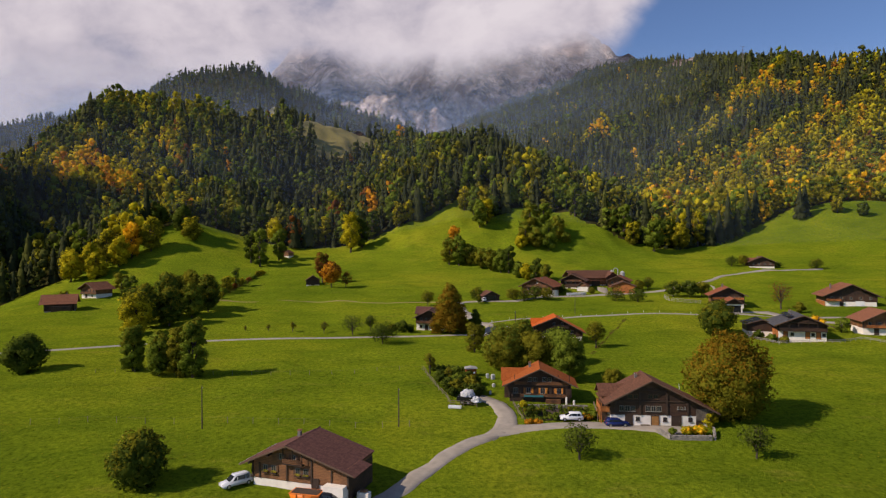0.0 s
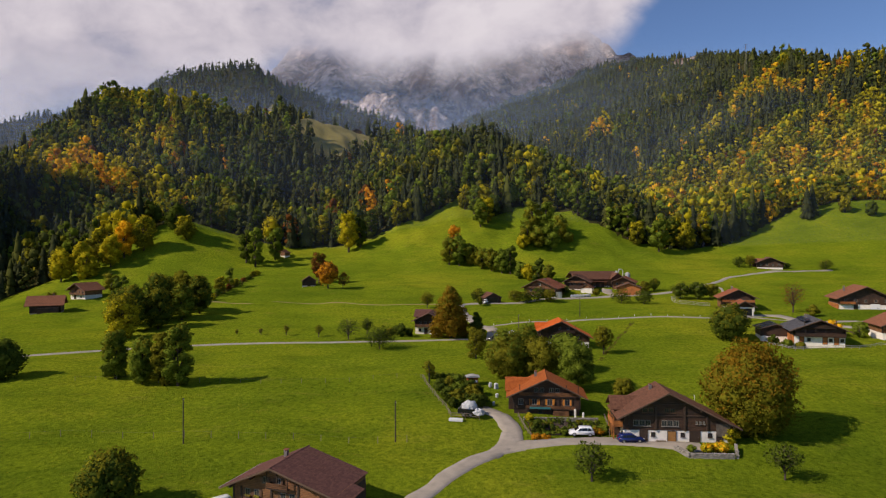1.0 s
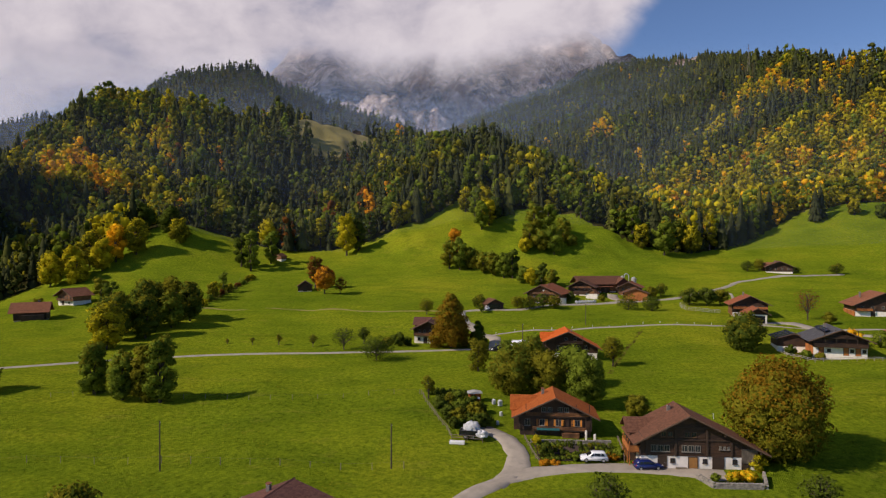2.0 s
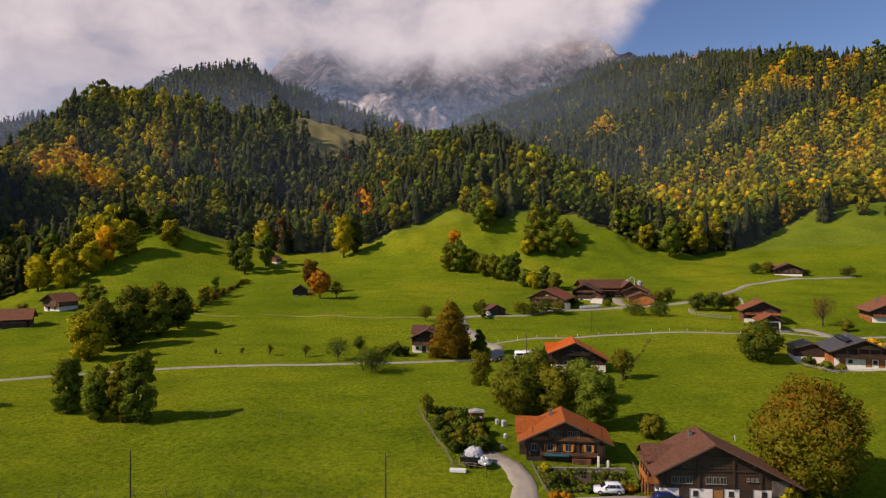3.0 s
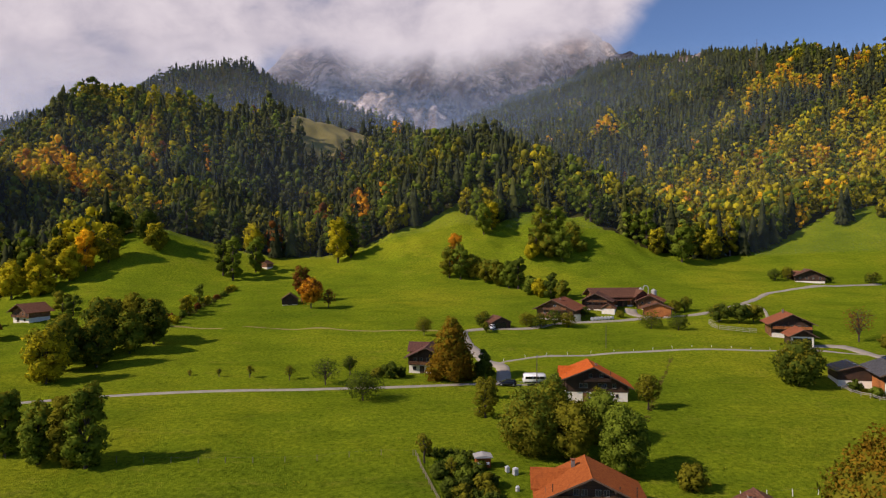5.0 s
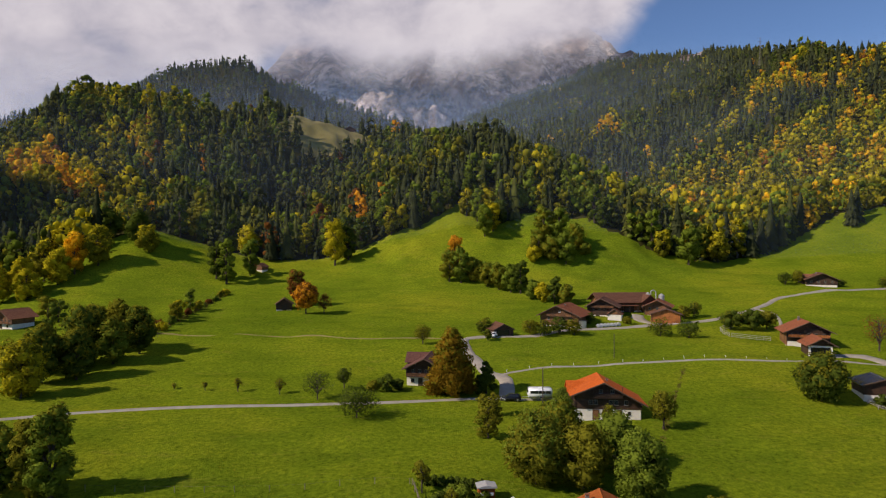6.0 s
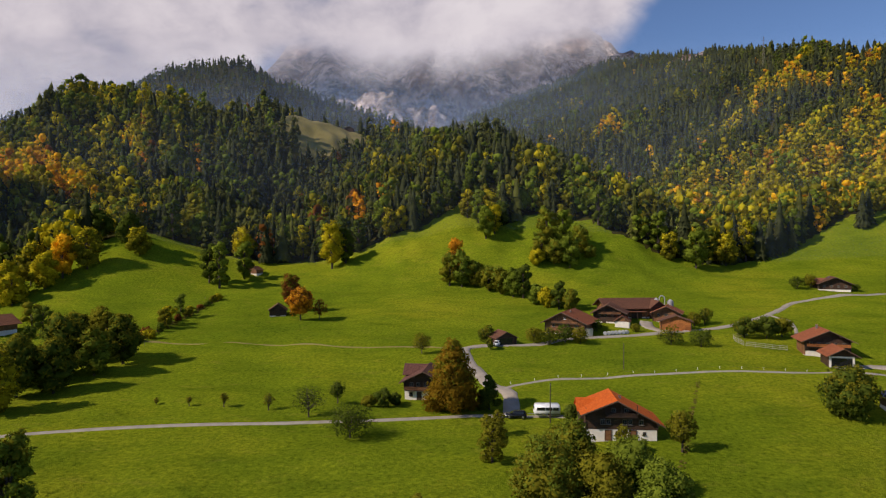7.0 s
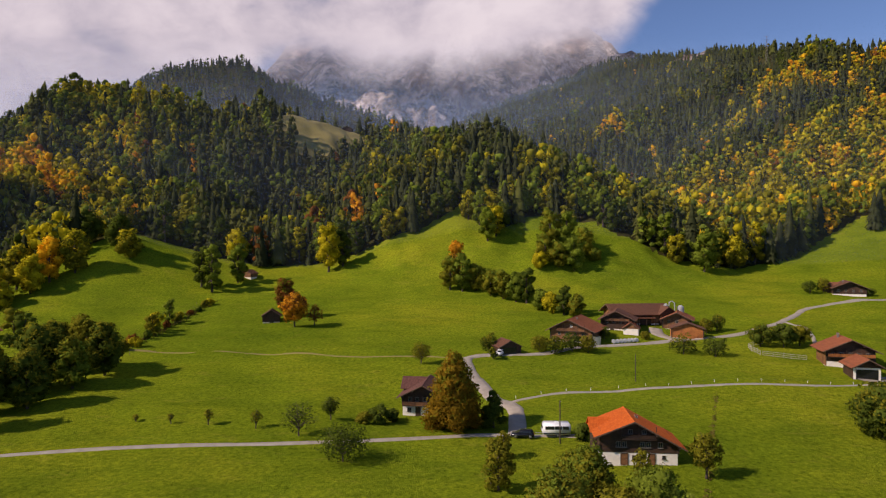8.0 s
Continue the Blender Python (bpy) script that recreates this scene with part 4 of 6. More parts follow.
def house(name, label, x, y, turn, w, d, base, eave, top, tile, wall=None, plinth=None, over=1.1, over_end=1.7, z=None, off=0.0, eave_r=None, group="chalets", roofs=True):
    """A gabled house whose front stands at (x, y): plinth, log walls, gable, roof with wide eaves. Returns the thing."""
    zz = ground_at(x, y) if z is None else max(z, ground_at(x, y) - 0.15)
    h = thing(name, pose(x, y, zz, 0, 0, turn), label, "house", group)
    eave_r = eave if eave_r is None else eave_r
    part("plinth", box(-w / 2, w / 2, 0, d, -2.5, base, 0.03), plinth or PLASTER, h, "white plastered ground floor")
    outline = [(-w / 2 - 0.06, base + 0.003), (w / 2 + 0.06, base + 0.003), (w / 2 + 0.06, eave_r), (off, top - 0.2), (-w / 2 - 0.06, eave)]
    part("wall", prism(outline, -0.06, d + 0.06), wall or TIMBER, h)
    sl, sr = (top - eave) / (w / 2 + off), (top - eave_r) / (w / 2 - off)
    xl, xr = -w / 2 - over, w / 2 + over
    zl, zr = top - sl * (off - xl), top - sr * (xr - off)
    if roofs:
        roof_side("roof", off, top, xl, zl, -over_end, d + over_end * 0.7, tile, h)
        roof_side("roof", off, top, xr, zr, -over_end, d + over_end * 0.7, tile, h)
    for xe, ze in ((xl, zl), (xr, zr)):
        bm = prism([(off, top + 0.06), (xe, ze + 0.06), (xe, ze - 0.2), (off, top - 0.2)], -over_end - 0.05, -over_end - 0.005)
        part("verge_board", bm, FASCIA, h)
    part("ridge_cap", prism([(off - 0.16, top - 0.02), (off, top + 0.1), (off + 0.16, top - 0.02), (off, top + 0.03)], -over_end, d + over_end * 0.7), tile, h)
    for k in (0.0, 0.5, 1.0):
        for s in (-1, 1):
            px = off + (s * (w / 2) - off) * k
            pz = top - (sl if s < 0 else sr) * abs(px - off) - 0.42
            if k or s > 0:
                part("purlin", box(px - 0.11, px + 0.11, -over_end + 0.1, -0.065, pz - 0.12, pz + 0.12), BEAM, h)
    for s in (-1, 1):
        part("corner_post", box(s * (w / 2 + 0.07) - 0.13, s * (w / 2 + 0.07) + 0.13, -0.2, 0.06, base + 0.006, min(eave, eave_r) - 0.2), BEAM, h)
    return h


# chalet at the lower end
h = house("chalet", "brown log chalet with a broad dark tiled roof and white plinth", -20.2, 83.6, -18, 15.4, 7.8, 1.25, 4.05, 6.75, TILE_DARK, TIMBER_WARM, over=1.5, over_end=1.3, z=-2.9, off=-1.5, roofs=False)
roof_side("roof", -1.5, 6.75, -9.2, 3.40, -1.3, 8.4, TILE_DARK, h)
roof_side("roof", -1.5, 6.75, 9.5, 3.52, -1.3, 4.0, TILE_DARK, h)
roof_side("roof", -1.5, 6.75, 7.9, 4.0, 4.004, 8.4, TILE_DARK, h)
for xx in (-6.6, -2.0, 2.0, 5.2):
    part("wall_post", box(xx - 0.12, xx + 0.12, -0.18, -0.064, 1.26, 4.6 if abs(xx) < 3 else 3.5), BEAM, h)
for xx in (-5.6, -4.2, -0.2, 1.1):
    part("flower_box", box(xx - 0.5, xx + 0.5, -0.38, -0.1, 2.1, 2.32, 0.02), TIMBER, h)
    plume = part("flowers", raw_mesh("flowers", *leaf_cloud(60, [(0, 0, 0, 0.5, 0.16, 0.16)], 0.1, np.random.default_rng(3))[:2], [LEAF_LIME]), None, h)
    plume.matrix_local = pose(xx, -0.24, 2.42)
part("gutter", rod((-9.25, -1.3, 3.36), (-9.25, 8.4, 3.36), 0.09, sides=6), METAL, h)
for xx in (-5.6, -4.2, -0.2, 1.1):
    window(h, xx, -0.08, 2.85, 0.75, 0.95, FRAME, SHUTTER_DARK)
for xx in (-2.9, -0.9):
    window(h, xx, -0.08, 4.75, 0.7, 0.8, FRAME, SHUTTER_DARK)
balcony(h, -2.4, 0.8, -0.06, 3.95, 0.7, 0.7, TIMBER_WARM)
door(h, 2.6, -0.08, 0.05, 1.0, 2.0, BEAM)
chimney(h, -3.2, 5.4, 4.9, 7.6)
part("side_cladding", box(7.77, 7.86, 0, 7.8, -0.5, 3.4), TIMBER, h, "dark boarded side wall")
part("porch", box(4.4, 7.6, -1.3, -0.01, -0.6, 1.75, 0.03), PLASTER, h, "white plastered lean-to")

# chalet with the red roof
h = house("chalet", "dark log chalet with an orange-red tiled roof and orange shutters", 20.1, 122.9, -6, 12.4, 7.0, 1.1, 4.2, 7.15, TILE_RED, TIMBER, plinth=TIMBER, over=1.5, over_end=1.4, z=-0.4)
for xx, sh in ((-4.9, None), (-2.3, SHUTTER), (0.6, SHUTTER), (3.9, SHUTTER)):
    window(h, xx, -0.08, 2.45, 0.95, 1.15, FRAME, sh)
for xx in (-2.0, -0.9, 0.9, 2.0):
    window(h, xx, -0.08, 4.75, 0.8, 0.9, FRAME)
balcony(h, -5.2, 6.0, -0.06, 3.62, 0.35, 0.7, TIMBER_WARM)
balcony(h, -4.0, 5.4, -0.06, 1.25, 0.6, 0.6, TIMBER_WARM, TEAL)
for xx in (-3.4, -1.2, 1.4, 3.2, 4.6):
    window(h, xx, -0.02, 0.55, 0.7, 0.6, BEAM)
part("woodpile", box(1.2, 4.2, -0.75, -0.02, -0.1, 0.85, 0.06), TIMBER_WARM, h, "stacked firewood under the balcony")
wing(h, -8.0, 0, 5.2, 2.8, 4.0, 6.1, 0, TILE_RED, TIMBER)
chimney(h, -1.9, 5.4, 5.5, 7.9)
for xx, hh in ((5.3, 1.5), (6.8, 0.9)):
    part("pillar", box(xx - 0.18, xx + 0.18, -1.2, -0.85, -0.6, hh, 0.04), PLASTER, h, "white plastered pillar")
for xx in (-5.6, -3.0, -0.4, 2.3, 4.8):
    part("wall_post", box(xx - 0.11, xx + 0.11, -0.2, -0.064, 1.12, 4.1), BEAM, h)

# big chalet with the white ground floor
h = house("chalet", "large dark chalet with a brown tiled roof and whitewashed ground floor", 40.0, 108.8, -4, 17.8, 7.0, 2.1, 4.9, 8.7, TILE_BROWN, TIMBER, over=1.4, over_end=1.3, z=-2.2, off=-1.7, eave_r=3.5)
for xx in (-6.9, -5.9, -4.9, -2.2, -1.2, -0.2):
    window(h, xx, -0.08, 3.3, 0.85, 1.0, FRAME)
for xx in (-5.4, -4.4, -1.8, -0.8):
    window(h, xx, -0.08, 5.5, 0.8, 0.8, SHUTTER_DARK)
for xx in (-8.0, -3.6, 1.2, 4.9):
    part("wall_post", box(xx - 0.15, xx + 0.15, -0.24, -0.064, 2.11, 6.2 if abs(xx) < 4 else 4.6), BEAM, h)
for zz in (4.55, 6.5):
    part("cross_beam", box(-7.4 if zz < 5 else -4.8, 5.0 if zz < 5 else 1.6, -0.19, -0.064, zz, zz + 0.2), BEAM, h)
for xx in (3.2, 3.8, 4.4):
    window(h, xx, -0.08, 3.5, 0.35, 0.5, FRAME)
door(h, -5.6, -0.02, 0.05, 1.2, 1.95, BEAM)
door(h, -0.9, -0.02, 0.05, 1.3, 1.9, LARCH)
door(h, 2.9, -0.02, 0.05, 1.6, 1.95, BEAM)
door(h, 7.0, -0.02, 0.05, 1.0, 1.6, BEAM)
for xx in (-4.0, 0.9, 5.4, 8.2):
    window(h, xx, -0.02, 1.4, 0.7, 0.7, BEAM)
part("cladding", box(6.4, 9.0, -0.16, -0.065, 1.2, 3.4), BOARDS, h, "grey upright boarding")
wing(h, -10.6, -1.9, 5.0, 2.5, 4.9, 6.8, 0, TILE_BROWN, TIMBER)

part("side_gallery", box(-10.6, -9.0, 0.2, 5.2, 2.45, 2.6), TIMBER_ORANGE, h)
for yy in (0.3, 1.9, 3.5, 5.0):
    part("gallery_post", box(-10.6, -10.45, yy, yy + 0.15, -0.3, 4.1), TIMBER_ORANGE, h)
part("gallery_railing", box(-10.64, -10.6, 0.2, 5.2, 2.62, 3.5), TIMBER_ORANGE, h)
part("gallery_front", box(-10.6, -9.0, 0.16, 0.2, 2.62, 3.5), TIMBER_ORANGE, h)
chimney(h, -3.2, 5.2, 6.6, 9.4)
part("bench", box(-3.6, -2.0, -0.7, -0.25, 0.25, 0.45), WOODGREY, h)

# chalet with the bright roof
h = house("chalet", "dark chalet with a bright orange tiled roof and white ground floor", 33.3, 174.2, -5, 13.0, 7.2, 2.2, 5.6, 7.9, TILE_BRIGHT, TIMBER, over=1.2, z=3.7, off=-1.0, eave_r=3.9)
for xx in (-3.4, -2.4, 0.6, 1.6, 3.6):
    window(h, xx, -0.08, 3.6, 0.8, 0.95, FRAME)
for xx in (-1.4, 0.9):
    window(h, xx, -0.08, 5.8, 0.75, 0.75, FRAME)
balcony(h, -3.0, 2.8, -0.06, 4.75, 0.9, 0.7, TIMBER)
door(h, -2.4, -0.02, 0.05, 1.1, 1.95, TIMBER_WARM)
door(h, 2.2, -0.02, 0.05, 1.0, 1.95, TIMBER_WARM)
window(h, -0.6, -0.02, 1.3, 1.0, 0.9, BEAM)
window(h, 4.2, -0.02, 1.5, 0.6, 0.6, BEAM)
wing(h, -7.9, -1, 4.8, 2.7, 5.0, 6.9, 1, TILE_BRIGHT, TIMBER)
chimney(h, 0.3, 3.4, 6.3, 8.3)

# house behind the pear-shaped tree
h = house("house", "timber house with white plastered ground floor behind a tree", -4.6, 207.0, -8, 9.4, 9, 2.5, 5.0, 7.3, TILE_DARK, TIMBER, z=2.9)
door(h, -1.2, -0.02, 0.05, 1.0, 2.0, BEAM)
window(h, -3.2, -0.02, 1.5, 0.9, 0.9, BEAM)
for xx in (-3.0, -1.4, 0.4):
    window(h, xx, -0.08, 3.9, 0.8, 0.9, FRAME)
balcony(h, -4.6, 4.6, -0.06, 2.65, 1.1, 0.85, TIMBER_WARM)
wing(h, -6.0, 0, 6.6, 3.0, 5.4, 7.6, 2, TILE_DARK, TIMBER)


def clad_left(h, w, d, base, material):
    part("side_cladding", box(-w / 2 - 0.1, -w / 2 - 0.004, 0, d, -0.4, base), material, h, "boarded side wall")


def furnish(h, w, base, upper, n):
    """Casements and a door for a house that is seen from afar."""
    for k in range(n):
        window(h, -w / 2 + w * (k + 0.7) / (n + 0.4), -0.08, upper, 0.85, 0.95, FRAME, SHUTTER_DARK if k % 2 else None)
    if base > 1.5:
        door(h, -w * 0.18, -0.02, 0.05, 1.1, min(2.0, base - 0.15), BEAM)
        window(h, w * 0.22, -0.02, base * 0.6, 0.9, 0.8, BEAM)


h = house("farmhouse", "brown timber farmhouse with a rust-red roof", 40.3, 266.0, -28, 13.4, 13, 0.5, 4.4, 7.5, TILE_FARM, TIMBER_WARM, z=9.0, over=1.4, off=-0.8)
furnish(h, 11.5, 1.0, 2.8, 4)
balcony(h, -4.6, 4.6, -0.06, 3.7, 0.9, 0.8, TIMBER_WARM)
window(h, 0, -0.08, 5.4, 0.8, 0.8, WHITE)
chimney(h, 0.4, 5, 6.6, 8.2)
part("tank", rod((7.9, 0.8, 0), (7.9, 0.8, 2.4), 1.3, 1.3, 14), METAL, h, "round grey water tank")
h = house("barn", "long brown barn with a wide rust-brown roof", 60.0, 294.0, -86, 13, 19.5, 0.6, 4.3, 7.0, TILE_BROWN, TIMBER_WARM, z=11.8, over=1.4)
wing(h, 8.6, 0, 18.2, 3.3, 4.0, 6.6, -1.5, TILE_BROWN, TIMBER)
part("barn_gate", box(6.57, 6.64, 8.5, 12.5, -0.5, 3.2), BEAM, h)
part("lean_to", box(6.65, 8.8, 7, 13.5, 2.6, 2.8), TILE_RUST, h)
for yy in (7.1, 10, 13.2):
    part("post", box(8.5, 8.7, yy, yy + 0.2, -1.5, 2.59), BEAM, h)
h = house("farmhouse", "brown timber farmhouse in front of the barn", 58.8, 280.5, -20, 10.6, 9, 0.6, 4.2, 6.8, TILE_BROWN, TIMBER, z=11.0, off=-0.5)
furnish(h, 9.4, 1.6, 3.1, 4)
balcony(h, -4.2, 4.2, -0.06, 3.4, 0.9, 0.8, TIMBER_WARM)
h = house("annex", "low annex with a red-brown pent roof and white wall", 62.0, 275.5, -20, 4.8, 5, 2.2, 2.6, 4.3, TILE_FARM, TIMBER_WARM, z=10.8, over=0.5, over_end=0.5)
h = house("shed", "orange larch-clad shed with a low roof", 79.2, 271.4, -14, 9.6, 4.5, 0.3, 3.6, 5.3, TILE_BROWN, TIMBER_ORANGE, z=10.9, over=0.8, over_end=0.8)
part("shed_door", box(-2.2, 2.2, -0.13, -0.065, 0.05, 2.5), TIMBER_ORANGE, h)
h = house("chalet", "small brown chalet with an orange roof behind the shed", 80.0, 283, -24, 9, 8, 0.6, 4.2, 6.3, TILE_FARM, TIMBER_WARM, z=12.0)
furnish(h, 9, 1.6, 3.0, 3)
h = house("chalet", "brown chalet with a weathered red roof", 109.6, 236.5, -15, 11.4, 8.5, 0.9, 4.3, 7.0, TILE_FARM, TIMBER, z=9.0, over=1.5)
furnish(h, 11.4, 0.9, 2.9, 5)
balcony(h, -5.6, 5.6, -0.06, 2.2, 1.0, 0.85, TIMBER_ORANGE)
chimney(h, -1, 6.5, 6.2, 8.4)
# warmer boards put the sunlight on the left wall into its colour
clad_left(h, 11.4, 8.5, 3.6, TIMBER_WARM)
h = house("garage", "garage with a red roof, white piers and a dark opening", 106.8, 225.6, -14, 6.2, 6.5, 3.0, 3.6, 5.3, TILE_FARM, TIMBER, z=7.4, over=1.0)
# black panel paints the darkness inside the open garage
part("garage_front", box(-2.5, 2.5, -0.07, -0.003, 0.02, 2.5), CARBLACK, h, "black panel standing in for the shaded inside of the garage")
clad_left(h, 6.2, 6.5, 3.0, TIMBER)
h = house("chalet", "small dark chalet on the hill", 170.0, 330.5, -20, 12, 9, 1.0, 3.8, 6.4, TILE_BROWN, TIMBER, z=19.4)
furnish(h, 12, 1.0, 2.4, 4)
wing(h, -8.4, 0, 6.4, 2.8, 3.6, 5.6, 0, TILE_RUST, TIMBER)
chimney(h, -1.6, 4, 5.2, 7.2)
h = house("chalet", "dark chalet with a grey sheet roof and white ground floor", 104.6, 177.0, -16, 12.6, 11, 2.2, 4.4, 7.0, SLATE, TIMBER, z=4.9, over=1.6, over_end=1.8)
for xx in (-4.4, 1.4, 4.2):
    door(h, xx, -0.02, 0.05, 1.1, 1.95, TIMBER_ORANGE)
for xx in (-2.6, 2.8, 5.6):
    window(h, xx, -0.02, 1.3, 0.9, 0.9, BEAM)
balcony(h, -6.2, 6.2, -0.06, 2.35, 1.3, 0.9, TIMBER)
balcony(h, -4.0, 4.0, -0.06, 4.7, 1.0, 0.8, TIMBER)
chimney(h, -2.0, 6, 6.0, 8.4)
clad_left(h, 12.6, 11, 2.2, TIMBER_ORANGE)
for k in range(4):
    q = part("solar_panel", box(-0.75, 0.75, -1.2, 1.2, 0, 0.05), SOLAR, h)
    q.matrix_local = pose(-3.0, 1.4 + 2.5 * k, 6.55, 0, -21, 0)
h = house("annex", "low annex with a flat dark solar roof", 97.5, 186.5, -14, 8, 7, 0.5, 2.9, 4.2, SOLAR, TIMBER, z=5.3, over=0.8, over_end=0.8)
h = house("chalet", "broad dark chalet with a pinkish brown roof and white ground floor", 154.4, 232.4, -16, 17.0, 12, 1.9, 4.6, 8.6, TILE_RUST, TIMBER, z=8.1, over=1.6)
furnish(h, 17.5, 1.9, 3.3, 5)
balcony(h, -8.5, -3.5, -0.06, 2.1, 1.2, 0.9, TIMBER_ORANGE)
chimney(h, -5.0, 7, 6.4, 8.9)
part("garage_front", box(1.5, 4.5, -0.12, -0.065, 0.02, 2.2), WHITE, h)
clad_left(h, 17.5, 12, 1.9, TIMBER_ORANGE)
h = house("chalet", "brown timber house with a red-brown roof", 131.5, 181.5, -14, 11, 10, 2.0, 4.6, 7.4, TILE_RUST, TIMBER_WARM, z=4.7)
furnish(h, 11, 2.0, 3.4, 4)
balcony(h, -5, 5, -0.06, 2.2, 1.0, 0.85, TIMBER_ORANGE)
h = house("chalet", "small timber house on the edge of the plateau", -159.5, 274.5, -24, 9.5, 8, 1.8, 4.4, 7.0, TILE_RUST, TIMBER_WARM, z=8.9)
furnish(h, 9.5, 1.8, 3.0, 4)
balcony(h, -4.4, 4.4, -0.06, 2.0, 1.0, 0.85, TIMBER_WARM)
h = house("chalet", "brown timber house with a rust-red roof and a sunlit gable", -157.0, 240.5, -66, 8.6, 10.0, 0.5, 3.9, 6.6, TILE_RUST, TIMBER, plinth=STONE, z=5.6)
furnish(h, 8.6, 1.2, 2.6, 3)
balcony(h, -3.8, 3.8, -0.06, 3.1, 1.0, 0.85, TIMBER_ORANGE)
# orange gable over dark walls: sun and shade are put into the colours
part("gable_cladding", prism([(-3.7, 3.9), (3.7, 3.9), (0, 5.9)], -0.14, -0.064), TIMBER_ORANGE, h, "gable boards coloured orange for sunlight")
part("side_shed", box(4.4, 6.2, 2.5, 9.5, -1.5, 2.4, 0.03), TIMBER, h, "dark boarded lean-to")
chimney(h, -0.8, 7, 5.6, 7.9)
h = house("hut", "small dark wooden hay hut", -64.2, 299.5, 12, 6.0, 5, 0.3, 2.9, 4.9, TILE_BROWN, TIMBER, over=0.7, over_end=0.7, group="huts")
part("hut_door", box(-0.8, 0.8, -0.12, -0.065, 0.05, 2.2), BEAM, h)
h = house("hut", "small dark hut on the high pasture", -94, 672, 0, 9, 7, 0.4, 3.4, 5.8, TILE_BROWN, TIMBER, over=0.8, over_end=0.8, group="huts")
h = house("hut", "small brown hut at the foot of the forest", -97, 373, -20, 6, 5, 0.4, 2.4, 4.0, TILE_BROWN, TIMBER_WARM, over=0.6, over_end=0.6, group="huts")
h = house("shed", "small open shed beside a parked car", 19.5, 252.0, 20, 6.5, 6, 0.3, 2.7, 4.3, TILE_BROWN, TIMBER, z=8.8, over=0.6, over_end=0.6)
# flat black sheet on the wall for the unlit inside of the shed
part("shed_inside_shade", box(-2.4, 2.0, -0.09, -0.065, 0.02, 2.3), CARBLACK, h)

# ---------------------------------------------------------------- vehicles


def tapered(outline, half, top_half, z_mid, bm=None):
    """A body from a side outline in x, z: full width up to z_mid, drawn in above it."""
    bm = bm or bmesh.new()
    rows = []
    for s in (-1, 1):
        rows.append([bm.verts.new((a, s * (half if b <= z_mid else top_half), b)) for a, b in outline])
    bm.faces.new(rows[0])
    bm.faces.new(rows[1][::-1])
    n = len(outline)
    for i in range(n):
        bm.faces.new((rows[0][(i + 1) % n], rows[0][i], rows[1][i], rows[1][(i + 1) % n]))
    bmesh.ops.recalc_face_normals(bm, faces=bm.faces)
    bmesh.ops.bevel(bm, geom=list(bm.edges), offset=0.05, segments=2, affect="EDGES")
    for f in bm.faces:
        f.smooth = True
    return bm


def wheel(t, x, y, r=0.33):
    w = part("wheel", rod((x, y - 0.11, r), (x, y + 0.11, r), r, r, 16), RUBBER, t)
    s = 1 if y > 0 else -1
    part("rim", rod((x, y + s * 0.112, r), (x, y + s * 0.125, r), r * 0.62, r * 0.55, 12), METAL, w)


def car(x, y, turn, paint, label, tall=1.5, length=4.2):
    t = thing("car", pose(x, y, ground_at(x, y) + 0.22, 0, 0, turn), label, "car", "parked cars")
    L = length / 2
    part("body", tapered([(-L, 0.28), (L, 0.28), (L, 0.62), (L - 0.25, 0.80), (L - 1.1, 0.92), (-L + 0.12, 0.98), (-L, 0.75)], 0.86, 0.84, 0.7), paint, t)
    part("cabin", tapered([(L - 1.0, 0.88), (L - 1.85, tall - 0.06), (L - 2.1, tall), (-L + 0.75, tall), (-L + 0.4, tall - 0.08), (-L + 0.1, 0.95)], 0.80, 0.64, 1.1), paint, t)
    slope = 0.16 / (tall - 0.94)
    for s in (-1, 1):
        for a, b, c, d in ((L - 1.45, L - 2.0, L - 2.12, L - 2.12), (L - 2.2, L - 2.2, -L + 1.2, -L + 1.2), (-L + 1.12, -L + 1.12, -L + 0.72, -L + 0.5)):
            bm = bmesh.new()
            q = [(a, 0.98), (b, tall - 0.14), (c, tall - 0.14), (d, 0.98)]
            v = [bm.verts.new((x_, s * (0.815 - slope * (z_ - 0.94)), z_)) for k in (0, 1) for x_, z_ in q]
            for k in range(4, 8):
                v[k].co.y += s * 0.02
            for f in ((0, 1, 2, 3), (7, 6, 5, 4), (0, 4, 5, 1), (1, 5, 6, 2), (2, 6, 7, 3), (3, 7, 4, 0)):
                bm.faces.new([v[k] for k in f])
            bmesh.ops.recalc_face_normals(bm, faces=bm.faces)
            part("side_window", bm, CARGLASS, t)
    for a, b, c in ((L - 1.08, L - 1.80, 0.02), (-L + 0.16, -L + 0.42, -0.02)):
        part("windscreen" if c > 0 else "rear_window", prism([(a + c, 0.97), (b + c, tall - 0.13), (b + 2 * c, tall - 0.13), (a + 2 * c, 0.97)], -0.62, 0.62), CARGLASS, t, "dark tinted glass")
    for xx in (L - 0.85, -L + 0.75):
        for s in (-1, 1):
            wheel(t, xx, s * 0.80)
    for s in (-1, 1):
        part("headlight", box(L - 0.14, L + 0.01, s * 0.62 - 0.16, s * 0.62 + 0.16, 0.60, 0.74, 0.02), LAMPGLASS, t)
        part("tail_light", box(-L - 0.01, -L + 0.1, s * 0.68 - 0.1, s * 0.68 + 0.1, 0.66, 0.92, 0.02), TAIL, t)
        part("mirror", box(L - 1.55, L - 1.38, s * 0.92 - 0.09, s * 0.92 + 0.09, 0.92, 1.05, 0.02), paint, t)
    return t


